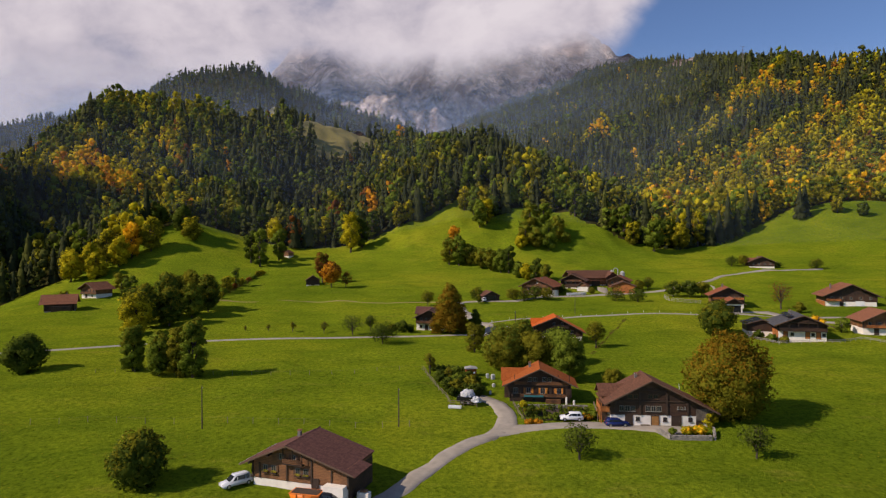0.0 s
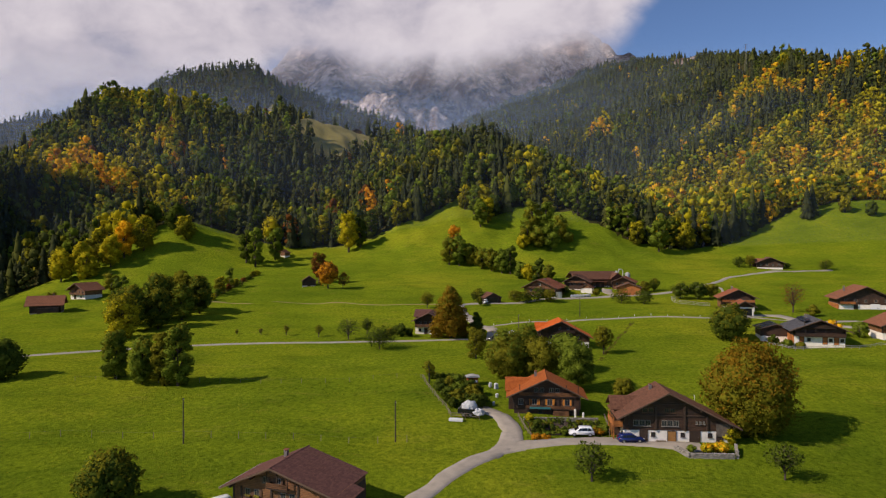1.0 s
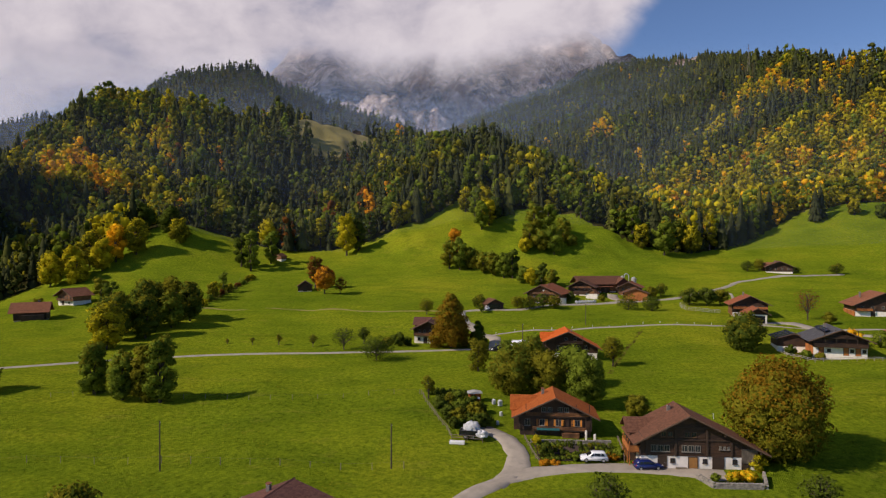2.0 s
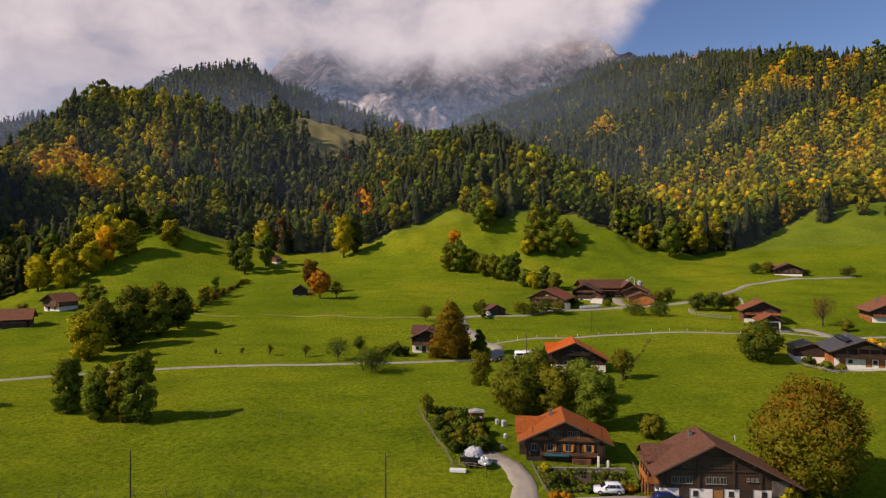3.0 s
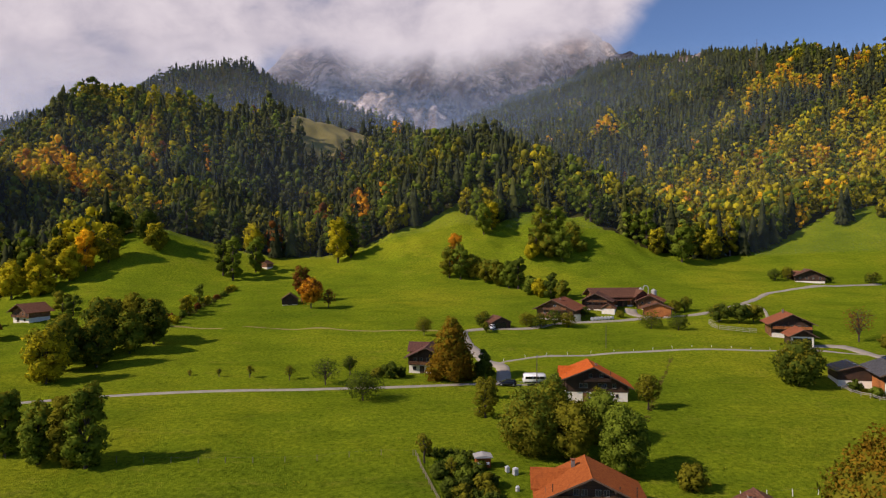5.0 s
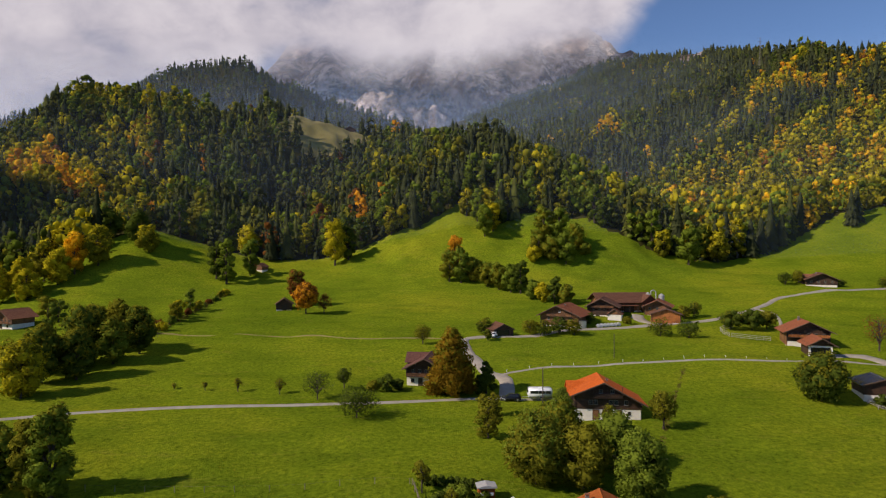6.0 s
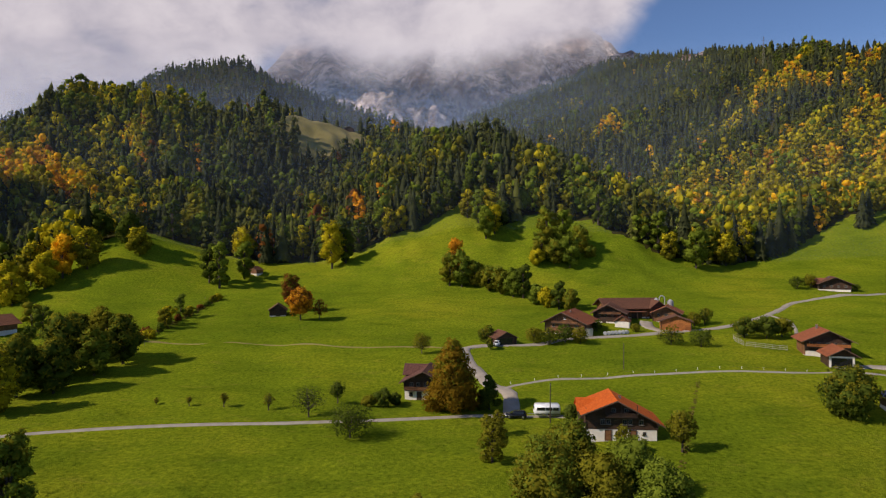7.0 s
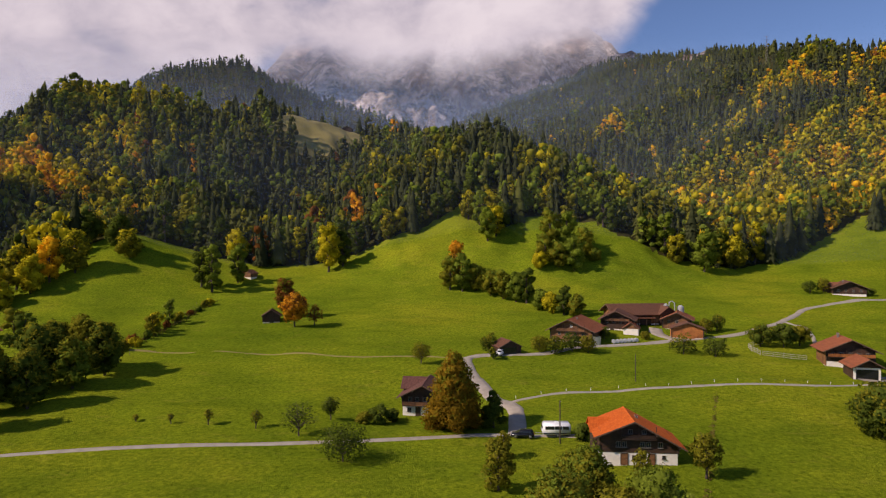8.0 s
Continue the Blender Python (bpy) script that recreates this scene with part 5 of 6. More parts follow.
car(24.3, 111.5, 176, CARWHITE, "white hatchback parked beside the vegetable garden", 1.55, 4.3)
car(32.1, 108.9, 4, CARBLUE, "dark blue hatchback parked in front of the chalet", 1.5, 4.3)
car(-29.9, 85.4, 222, CARWHITE, "white people carrier parked beside the log chalet", 1.7, 4.6)
car(-15.2, 80.6, -10, CARBLACK, "black hatchback parked in front of the log chalet", 1.45, 4.1)
car(15.4, 189.6, 172, CARBLACK, "black estate car hitched before a caravan", 1.5, 4.5)
car(16.4, 250.6, 250, CARWHITE, "white car parked in front of the open shed", 1.55, 4.2)

t = thing("caravan", pose(21.9, 189.6, ground_at(21.9, 189.6) + 0.22, 0, 0, 178), "white touring caravan with a dark window band on the lane", "caravan")
part("body", tapered([(-2.7, 0.45), (2.6, 0.45), (2.85, 1.2), (2.5, 2.45), (2.2, 2.6), (-2.4, 2.6), (-2.75, 2.3)], 1.1, 1.06, 1.3), CARWHITE, t)
for s in (-1, 1):
    for a, b in ((-2.35, -1.15), (-1.05, 0.35), (0.45, 2.2)):
        part("window", box(a, b, s * 1.1 - 0.03, s * 1.1 + 0.03, 1.45, 2.1, 0.02), CARGLASS, t)
    part("skirt", box(-2.6, 2.5, s * 1.12 - 0.02, s * 1.12 + 0.02, 0.62, 0.8), CARGLASS, t)
    wheel(t, -0.2, s * 1.0, 0.34)
part("front_window", box(2.62, 2.80, -0.8, 0.8, 1.45, 2.0), CARGLASS, t)
part("drawbar", rod((2.6, 0, 0.5), (4.0, 0, 0.5), 0.06), METAL, t)
part("roof_vent", box(-0.5, 0.3, -0.35, 0.35, 2.6, 2.72, 0.03), WHITE, t)

t = thing("skip", pose(-18.6, 81.0, ground_at(-18.6, 81.0), 0, 0, -14), "orange steel skip standing in front of the log chalet", "skip")
bm = tapered([(-1.7, 0.05), (1.7, 0.05), (2.2, 1.35), (-2.2, 1.35)], 0.95, 1.05, 0.5)
part("body", bm, ORANGE, t)
part("rim", box(-2.24, 2.24, -1.1, 1.1, 1.352, 1.45, 0.02), ORANGE, t)
part("load", box(-2.0, 2.0, -0.9, 0.9, 1.455, 1.5, 0.02), SOIL, t, "dark rubble load")
for k in (-1.1, 0, 1.1):
    part("rib", box(k - 0.06, k + 0.06, -1.13, -1.0, 0.15, 1.34), ORANGE, t)

t = thing("gate_pier", pose(-10.8, 82.4, ground_at(-10.8, 82.4), 0, 0, -20), "pale stone gate pier beside the log chalet", "pier")
part("pier_block", box(-0.9, 0.9, -0.5, 0.5, -0.2, 1.3, 0.04), PLASTER, t)
part("planter", box(-0.5, 0.5, -0.35, 0.35, 1.304, 1.6, 0.05), TIMBER_WARM, t)

bale_rng = random.Random(4)
for k in range(7):
    bx, by = 53.4 + 1.25 * k, 264.6 + 0.25 * k
    b = thing("silage_bale", pose(bx, by, ground_at(bx, by), 0, 0, bale_rng.uniform(-15, 15)), "round silage bale wrapped in white film", "bale", "silage bales")
    bm = rod((0, -0.6, 0.62), (0, 0.6, 0.62), 0.62, 0.62, 16)
    bmesh.ops.bevel(bm, geom=[e for e in bm.edges if abs(e.verts[0].co.y - e.verts[1].co.y) < 0.01], offset=0.12, segments=2, affect="EDGES")
    part("bale", bm, FILM, b)
for sx, sy, sh, sr in ((79.6, 292.6, 6.2, 0.8), (84.0, 290.2, 5.8, 1.15)):
    s = thing("silo", pose(sx, sy, ground_at(sx, sy)), "galvanised steel farm silo beside the barn", "silo", "silos")
    part("drum", rod((0, 0, -0.5), (0, 0, sh), sr, sr, 20), CONCRETE, s)
    part("cap", rod((0, 0, sh), (0, 0, sh + 0.7), sr, sr * 0.25, 20), CONCRETE, s)
    for k in range(4):
        part("hoop", rod((0, 0, 1 + k * sh / 4.6), (0, 0, 1.08 + k * sh / 4.6), sr + 0.03, sr + 0.03, 20), METAL, s)
s = thing("conveyor_pipe", pose(80.8, 289.6, ground_at(80.8, 289.6)), "bent grey blower pipe rising over the barn roof", "pipe")
bm = bmesh.new()
pp = [(0.9, 0, 0), (0.9, 0, 7.0), (0.7, 0, 7.6), (0.1, 0, 8.0), (-0.5, 0, 8.0), (-1.0, 0, 7.6), (-1.1, 0, 6.4)]
for a, b in zip(pp, pp[1:]):
    rod(a, b, 0.2, 0.2, 8, bm)
part("pipe", bm, CONCRETE, s)

# ---------------------------------------------------------------- poles, fences, walls


def pole(x, y, h, label, arms=1):
    p = thing("utility_pole", pose(x, y, ground_at(x, y)), label, "pole", "wooden poles")
    part("mast", rod((0, 0, -0.6), (0, 0, h), 0.13, 0.09, 8), BARK, p)
    if arms:
        part("insulator", rod((0.12, 0, h - 0.4), (0.12, 0, h - 0.2), 0.05), CONCRETE, p)
        part("strut", rod((0, 0, h - 0.5), (0.14, 0, h - 0.36), 0.025, sides=5), METAL, p)


pole(-44.2, 109.2, 8.0, "slim wooden pole on the pasture")
pole(-8.0, 110.4, 7.2, "slim wooden pole on the pasture")
pole(22.0, 185.8, 8.2, "slim grey pole beside the caravan")
pole(48.5, 226, 7.0, "slim grey pole beside the field lane", 0)


mz = ground_at(449, 944)
mast = thing("lattice_mast", pose(449, 944, mz), "slender steel lattice mast on the wooded ridge", "mast")
corners = [(sx, sy) for sx in (-1, 1) for sy in (-1, 1)]
for sx, sy in corners:
    part("leg", rod((sx * 1.5, sy * 1.5, -1), (sx * 0.3, sy * 0.3, 44), 0.13, 0.09, 5), CHIMNEY, mast)
for k in range(9):
    z0, z1 = 4.4 * k, 4.4 * (k + 1)
    w0, w1 = 1.5 - 1.2 * z0 / 44, 1.5 - 1.2 * z1 / 44
    bm = bmesh.new()
    for (ax, ay), (bx, by) in zip(((-1, -1), (1, -1), (1, 1), (-1, 1)), ((1, -1), (1, 1), (-1, 1), (-1, -1))):
        rod((ax * w0, ay * w0, z0), (bx * w1, by * w1, z1), 0.05, sides=4, bm=bm)
    part("bracing", bm, CHIMNEY, mast)
for zz in (33, 38.5, 43.5):
    part("crossarm", rod((-3.6, 0, zz), (3.6, 0, zz), 0.12, sides=5), CHIMNEY, mast)


def fence(line, step, height, label, material=None, rails=1, name="fence"):
    """Posts along a line with wires or rails between them."""
    material = material or WOODGREY
    pts = []
    for (ax, ay), (bx, by) in zip(line, line[1:]):
        n = max(1, int(math.hypot(bx - ax, by - ay) / step))
        pts += [(ax + (bx - ax) * k / n, ay + (by - ay) * k / n) for k in range(n)]
    pts.append(line[-1])
    x0, y0 = pts[0]
    f = thing(name, pose(x0, y0, ground_at(x0, y0)), label, "fence", "fences")
    z0 = ground_at(x0, y0)
    rng = random.Random(int(x0 * 10))
    tops = []
    post = mesh_of("post", rod((0, 0, -0.3), (0, 0, height), 0.06, 0.05, 6), material)
    for x, y in pts:
        z = ground_at(x, y) - z0
        o = part("post", post, material, f)
        o.matrix_local = pose(x - x0, y - y0, z, rng.uniform(-3, 3), rng.uniform(-3, 3), 0)
        tops.append((x - x0, y - y0, z))
    for k in range(rails):
        hh = height * (0.92 - 0.38 * k)
        for a, b in zip(tops, tops[1:]):
            part("rail" if rails > 1 else "wire", rod((a[0], a[1], a[2] + hh), (b[0], b[1], b[2] + hh), 0.06 if rails > 1 else 0.008, sides=4), material if rails > 1 else WIRE, f)


fence([(-77, 110.7), (-45, 111.5), (-16, 109.9), (-6, 110.2)], 4.6, 1.15, "pasture fence of rough wooden posts and wire")
fence([(-84, 145), (-60, 144.8), (-32, 144.2), (-5, 145)], 4.6, 1.0, "pasture fence of rough wooden posts and wire")
fence([(17, 216), (36, 221), (50, 222.6), (67, 222.6), (84, 221.8), (101, 222)], 5.0, 0.6, "white-topped fence posts along the field lane", WHITE)
fence([(-4.6, 144.7), (-1.6, 132.9), (0.8, 125.3), (1.7, 120.6), (7, 119.5)], 2.0, 1.1, "grey wooden garden fence with rails", WOODGREY, 2)
fence([(44, 131), (56, 132), (66, 133)], 4.0, 1.1, "pale posts behind the chalet", WHITE)
fence([(92.2, 248.7), (97, 246.5), (102.4, 244.4)], 1.8, 1.4, "weathered garden fence with rails", WOODPALE, 3)
fence([(91.6, 249), (92.6, 258), (99, 262)], 2.2, 1.4, "weathered garden fence with rails", WOODPALE, 3)
fence([(93.5, 186), (94.2, 180.2), (96.4, 174.2), (112.8, 172.6), (121, 176), (128, 170)], 2.0, 1.0, "pale garden fence with rails", WOODPALE, 2)
fence([(-104, 330), (-101, 298), (-100, 272), (-96, 258)], 4.0, 1.0, "old posts along the ditch")
fence([(14.4, 121.0), (14.9, 115), (15.6, 111.6)], 1.3, 0.9, "low pale garden rail", WOODGREY, 2)
fence([(30.9, 121.5), (30.2, 116), (29.2, 111.4)], 1.5, 0.9, "low pale garden rail", WOODGREY, 2)


def stone_wall(line, height, thick, label):
    """Rough courses of fitted stones along a line."""
    x0, y0 = line[0]
    t = thing("stone_wall", pose(x0, y0, ground_at(x0, y0)), label, "wall", "stone walls")
    rng = random.Random(3)
    shapes = []
    for k in range(6):
        bm = box(-0.24, 0.24, -thick / 2, thick / 2, 0, 0.24, 0.05)
        for v in bm.verts:
            v.co += Vector((rng.uniform(-0.04, 0.04), rng.uniform(-0.05, 0.05), rng.uniform(-0.02, 0.02)))
        shapes.append(mesh_of("stone", bm, STONE))
    z0 = ground_at(x0, y0)
    for (ax, ay), (bx, by) in zip(line, line[1:]):
        L = math.hypot(bx - ax, by - ay)
        ang = math.degrees(math.atan2(by - ay, bx - ax))
        for c in range(int(height / 0.25)):
            for k in range(int(L / 0.5)):
                s = (k + 0.5 + 0.5 * (c % 2) * (k < int(L / 0.5) - 1)) * 0.5 / L
                x, y = ax + (bx - ax) * s, ay + (by - ay) * s
                o = part("stone", shapes[rng.randrange(6)], STONE, t)
                o.matrix_local = pose(x - x0, y - y0, ground_at(x, y) - z0 - 0.1 + 0.25 * c, 0, 0, ang + rng.uniform(-4, 4))


stone_wall([(38.3, 105.4), (39.8, 102.8), (47.2, 102.2), (48.8, 106.4)], 1.15, 0.45, "rough grey dry-stone terrace wall in front of the chalet")
stone_wall([(15.2, 119.6), (29.6, 119.6)], 0.9, 0.4, "low dry-stone wall above the vegetable garden")

# ---------------------------------------------------------------- gardens


def shrub(x, y, h, r, leaf, label, seed, n=500, size=0.22, second=None, name="shrub", group="", dz=0.0):
    return broadleaf(x, y, h, r, leaf, label, seed, "round", n, size, 0.02, 7, "shrub", name, group, second=second, turned=0.35, dz=dz)


t = thing("vegetable_bed", pose(22.3, 115.4, ground_at(22.3, 115.4)), "vegetable garden with dark soil and leafy green rows", "garden bed")
bm = bmesh.new()
nb = 12
grid = [[bm.verts.new((-6.6 + 13.2 * i / nb, -3.4 + 6.6 * j / nb, ground_at(22.3 - 6.6 + 13.2 * i / nb, 115.4 - 3.4 + 6.6 * j / nb) - ground_at(22.3, 115.4) + 0.14)) for j in range(nb + 1)] for i in range(nb + 1)]
for i in range(nb):
    for j in range(nb):
        bm.faces.new((grid[i][j], grid[i + 1][j], grid[i + 1][j + 1], grid[i][j + 1]))
part("soil", bm, SOIL, t)
grng = random.Random(8)
plants = {}
for k, (leaf, hh) in enumerate(((GREEN, 0.6), (DEEP, 0.5), (GREEN, 0.9), (DEEP, 0.8), (OLIVE, 0.7), (GREEN, 0.5))):
    r = np.random.default_rng(60 + k)
    v, f, nn = leaf_cloud(46, [(0, 0, hh * 0.55, 0.42, 0.42, hh * 0.5)], 0.2, r)
    plants[k] = raw_mesh("plant", v, f, [LEAVES[leaf]], None, nn)
for row in range(8):
    for col in range(15):
        if grng.random() < 0.8:
            x, y = -6.1 + 0.87 * col + grng.uniform(-0.15, 0.15), -3.0 + 0.8 * row + grng.uniform(-0.1, 0.1)
            o = part("plant", plants[(row + (col // 5) * 2 + (grng.random() < 0.25)) % 6], None, t)
            o.matrix_local = pose(x, y, ground_at(22.3 + x, 115.4 + y) - ground_at(22.3, 115.4) + 0.12, 0, 0, grng.uniform(0, 360))
for k in range(9):
    o = part("stake", rod((0, 0, 0), (0, 0, 1.4), 0.03, sides=5), WOODGREY, t)
    x, y = grng.uniform(-6, 6), grng.uniform(-2.6, 2.6)
    o.matrix_local = pose(x, y, ground_at(22.3 + x, 115.4 + y) - ground_at(22.3, 115.4))

shrub(17.0, 113.8, 2.4, 1.2, DEEP, "dark green garden shrub", 70)
shrub(16.2, 118.4, 1.8, 0.9, LIME, "yellow-green garden shrub beside the driveway", 71)
shrub(16.4, 111.0, 0.9, 0.9, AMBER, "orange flowering border at the garden corner", 72, 300, 0.16)
shrub(18.0, 110.9, 0.8, 0.9, AMBER, "orange flowering border at the garden corner", 72, 300, 0.16)
shrub(27.2, 112.6, 1.2, 1.3, AMBER, "orange and green flowering bush behind the car", 73, 400, 0.18, GREEN)
shrub(28.8, 113.8, 1.5, 1.2, GREEN, "leafy green garden bush", 74, 400, 0.2)
shrub(21.6, 112.2, 1.7, 0.8, GREEN, "leafy green garden bush", 74, 400, 0.2)
shrub(45.4, 104.2, 1.2, 1.4, GOLD, "golden flowering bush on the stone terrace", 75, 600, 0.2, LIME, dz=0.6)
shrub(43.0, 103.9, 1.1, 1.1, LIME, "yellow-green bush on the stone terrace", 76, 400, 0.2, GOLD, dz=0.6)
shrub(40.6, 104.0, 0.9, 0.8, GREEN, "small green bush on the stone terrace", 77, 300, 0.2, dz=0.6)
shrub(48.8, 108.2, 3.0, 1.3, LIME, "climbing plant at the corner of the chalet", 78, 600, 0.22, OLIVE)

# garden with a covered trailer
t = thing("covered_trailer", pose(5.2, 121.6, ground_at(5.2, 121.6), 0, 0, -12), "white film heaped over a dark farm trailer", "trailer")
bm = bmesh.new()
bmesh.ops.create_icosphere(bm, subdivisions=3, radius=1.0)
for v in bm.verts:
    n = noise.noise(v.co * 2.1) * 0.22 + noise.noise(v.co * 5) * 0.08
    n += abs(noise.noise(v.co * 3.3)) * 0.35 - 0.2
    v.co = Vector((v.co.x * (1.6 + n), v.co.y * (1.4 + n), max(-0.2, v.co.z) * (1.4 + 1.3 * n) + 1.6))
part("cover", bm, FILM, t, "crumpled white film cover")
bm = bmesh.new()
bmesh.ops.create_icosphere(bm, subdivisions=3, radius=1.0)
for v in bm.verts:
    n = noise.noise(v.co * 2.6 + Vector((3, 1, 4))) * 0.3
    v.co = Vector((v.co.x * (1.1 + n) + 1.9, v.co.y * (0.9 + n) - 1.0, max(-0.3, v.co.z) * (0.9 + n) + 0.8))
part("cover", bm, FILM, t, "crumpled white film cover")
part("trailer_bed", box(-2.0, 1.2, -1.5, 1.1, 0.55, 1.5, 0.04), CARBLACK, t)
for s in (-1.3, 1.0):
    wheel(t, -0.9, s, 0.38)
    wheel(t, 0.4, s, 0.38)
t = thing("trough", pose(2.6, 119.2, ground_at(2.6, 119.2), 0, 0, -8), "pale timber trough stacked beside the fence", "trough")
part("trough_box", box(-1.3, 1.3, -0.4, 0.4, 0.1, 0.6, 0.03), WHITE, t)
for s in (-1, 1):
    part("leg", box(s - 0.1, s + 0.1, -0.35, 0.35, -0.1, 0.098), WOODGREY, t)
t = thing("beehouse", pose(6.6, 141.0, ground_at(6.6, 141), 0, 0, 5), "small red and white bee house with a pale roof", "bee house")
part("body", box(-1.2, 1.2, -0.8, 0.8, 0.2, 1.9, 0.02), TILE_RED, t)
part("roof", prism([(-1.5, 1.9), (1.5, 1.9), (1.5, 2.05), (0, 2.35), (-1.5, 2.05)], -1.1, 1.1), CONCRETE, t)
part("foot", box(-1.0, 1.0, -0.6, 0.6, -0.3, 0.198), WOODGREY, t)
for k in (-0.7, 0, 0.7):
    part("flight_board", box(k - 0.25, k + 0.25, -0.9, -0.803, 0.8, 1.2), WHITE, t)
for x, y, s in ((10.4, 138.8, 0.7), (11.6, 138, 0.85), (11.4, 133.2, 0.6), (10.4, 129.0, 0.55)):
    t = thing("white_container", pose(x, y, ground_at(x, y), 0, 0, s * 20), "pale water container among the garden shrubs", "container", "garden containers")
    part("drum", box(-0.5 * s, 0.5 * s, -0.45 * s, 0.45 * s, -0.1, 1.3 * s, 0.12), FILM, t)
    part("lid", rod((0, 0, 1.3 * s), (0, 0, 1.36 * s), 0.2, sides=10), WHITE, t)
hedge = random.Random(17)
for k in range(24):
    x, y = -3.4 + hedge.uniform(0.8, 11.5), 124.5 + hedge.uniform(0, 17)
    if 2.0 < x < 8.4 and y < 127:
        continue
    x = max(x, -3.6 + (144 - y) * 0.24 + 1.6)
    shrub(x, y, hedge.uniform(1.6, 3.2), hedge.uniform(1.1, 1.9), (GREEN, DEEP, DEEP, OLIVE)[k % 4], ("fresh green", "dark green", "dark green", "olive")[k % 4] + " shrub in the cottage garden", 80 + k, 520, 0.24, group="garden shrubs")
for k in range(8):
    shrub(-2.6 + 1.25 * k, 145.2 - 0.15 * k, 1.5, 0.95, DEEP, "clipped dark hedge bush at the garden end", 95, 300, 0.2, name="hedge_bush", group="hedge")
broadleaf(-3.0, 142.6, 5.0, 1.6, OLIVE, "young slender tree at the garden corner", 98, "tall", 320, 0.3, 0.3, 8, core=False)

# ---------------------------------------------------------------- trees of the pastures
broadleaf(54.6, 113.0, 15.6, 7.4, OLIVE, "large round maple with olive leaves turning rust at the top", 21, n=30000, size=0.28, bottom=0.03, count=44, second=LEAF_MIX, turned=0.36)
broadleaf(2.1, 194, 17.8, 5.9, LEAF_MIX, "dense pear-shaped lime tree with golden-brown leaves beside the lane", 22, "cone", 15000, 0.32, 0.0, 36, second=OLIVE, turned=0.2)
broadleaf(10.2, 195.5, 8.6, 2.7, DEEP, "small dark bushy tree beside the pear-shaped tree", 12, "cone", 2600, 0.3, 0.0, 14)
broadleaf(14.9, 146.0, 11.0, 5.0, OLIVE, "broad leafy tree with yellowing crown behind the chalet", 23, n=10000, size=0.26, bottom=0.06, count=22, second=GREEN)
broadleaf(20.0, 156, 10.2, 4.6, OLIVE, "olive leafy tree behind the chalet", 24, n=7500, size=0.26, bottom=0.08, second=GREEN)
broadleaf(21.8, 145, 10.0, 4.6, OLIVE, "olive leafy tree behind the chalet", 27, n=7000, size=0.26, bottom=0.06)
broadleaf(29.4, 139.5, 11.8, 4.4, GREEN, "fresh green leafy tree behind the chalet", 25, "tall", 8000, 0.25, 0.05, 20)
broadleaf(28.5, 152, 9.5, 4.0, GREEN, "green leafy tree behind the chalet", 28, n=5000, size=0.27, bottom=0.08)
broadleaf(8.6, 165.5, 8.6, 3.0, OLIVE, "thinly leaved olive tree below the lane", 29, "tall", 2600, 0.26, 0.03, 14, core=False)
broadleaf(10.8, 178.5, 5.0, 1.6, OLIVE, "young tree beside the lane", 291, "round", 420, 0.28, 0.3, 8, core=False)
broadleaf(38, 134, 4.0, 2.4, OLIVE, "olive shrub on the pasture", 26, n=900, size=0.26, bottom=0.02)
broadleaf(42.5, 168.5, 7.4, 2.6, OLIVE, "young tree beside the orange-roofed chalet", 31, n=1300, size=0.3, bottom=0.22, core=False)
broadleaf(27.0, 187, 3.2, 2.4, DEEP, "dark hedge bush beside the caravan", 32, n=900, size=0.24, bottom=0.02)
broadleaf(32.0, 168.2, 5.6, 1.7, OLIVE, "young tree in front of the orange-roofed chalet", 33, "tall", 600, 0.28, 0.12, core=False)
for i, (x, y, hh, r, lf) in enumerate(((-75.5, 146.4, 12.3, 3.2, GREEN), (-68, 143.6, 11.2, 3.0, GREEN), (-63.2, 143.6, 13.4, 3.0, OLIVE), (-59.4, 142.6, 15.4, 3.6, GREEN))):
    broadleaf(x, y, hh, r, lf, "dark green tree in a clump on the pasture", 40 + i, "tall", 5600, 0.30, 0.0, 22, group="clump on the pasture", second=OLIVE, turned=0.15)
for i, (x, y, hh, r, lf) in enumerate(((-98, 193, 14.5, 5.2, LIME), (-101, 205, 15.5, 5.4, DEEP), (-94, 208, 14, 4.8, DEEP), (-100, 222, 17, 5.6, DEEP), (-92, 222, 14, 4.4, GREEN), (-98.6, 238, 16.5, 5.4, OLIVE), (-90, 233, 15, 4.6, DEEP), (-105, 236, 16, 5.2, DEEP), (-107, 214, 14, 5, DEEP))):
    broadleaf(x, y, hh, r, lf, ("yellow-green" if lf == LIME else "dark leafy") + " tall tree in a row beside the pasture", 50 + i, "round", 3000, 0.48, 0.02, 16, group="row of trees", second=OLIVE)
broadleaf(-44.4, 85.6, 7.6, 4.1, DEEP, "dark leafy walnut on the near pasture", 61, n=5200, size=0.3, bottom=0.05, second=OLIVE)
broadleaf(-102.5, 147, 9.0, 5.0, DEEP, "dark spreading tree on the pasture", 62, n=3600, size=0.36, bottom=0.04)
broadleaf(-53.8, 292, 13.0, 5.0, AMBER, "orange autumn tree beside the hay hut", 63, n=2200, size=0.46, second=RUST, bottom=0.16)
broadleaf(-61.0, 307, 16, 4.4, RUST, "rust-brown tree behind the hay hut", 64, "tall", n=1800, size=0.46, second=OLIVE)
broadleaf(-47.5, 296, 8, 3, RUST, "half-bare brown tree beside the hay hut", 65, "round", 500, 0.34, core=False)
broadleaf(84.7, 188, 11.2, 5.4, DEEP, "dark leafy tree on the meadow", 66, n=4200, size=0.36, second=OLIVE, bottom=0.05)
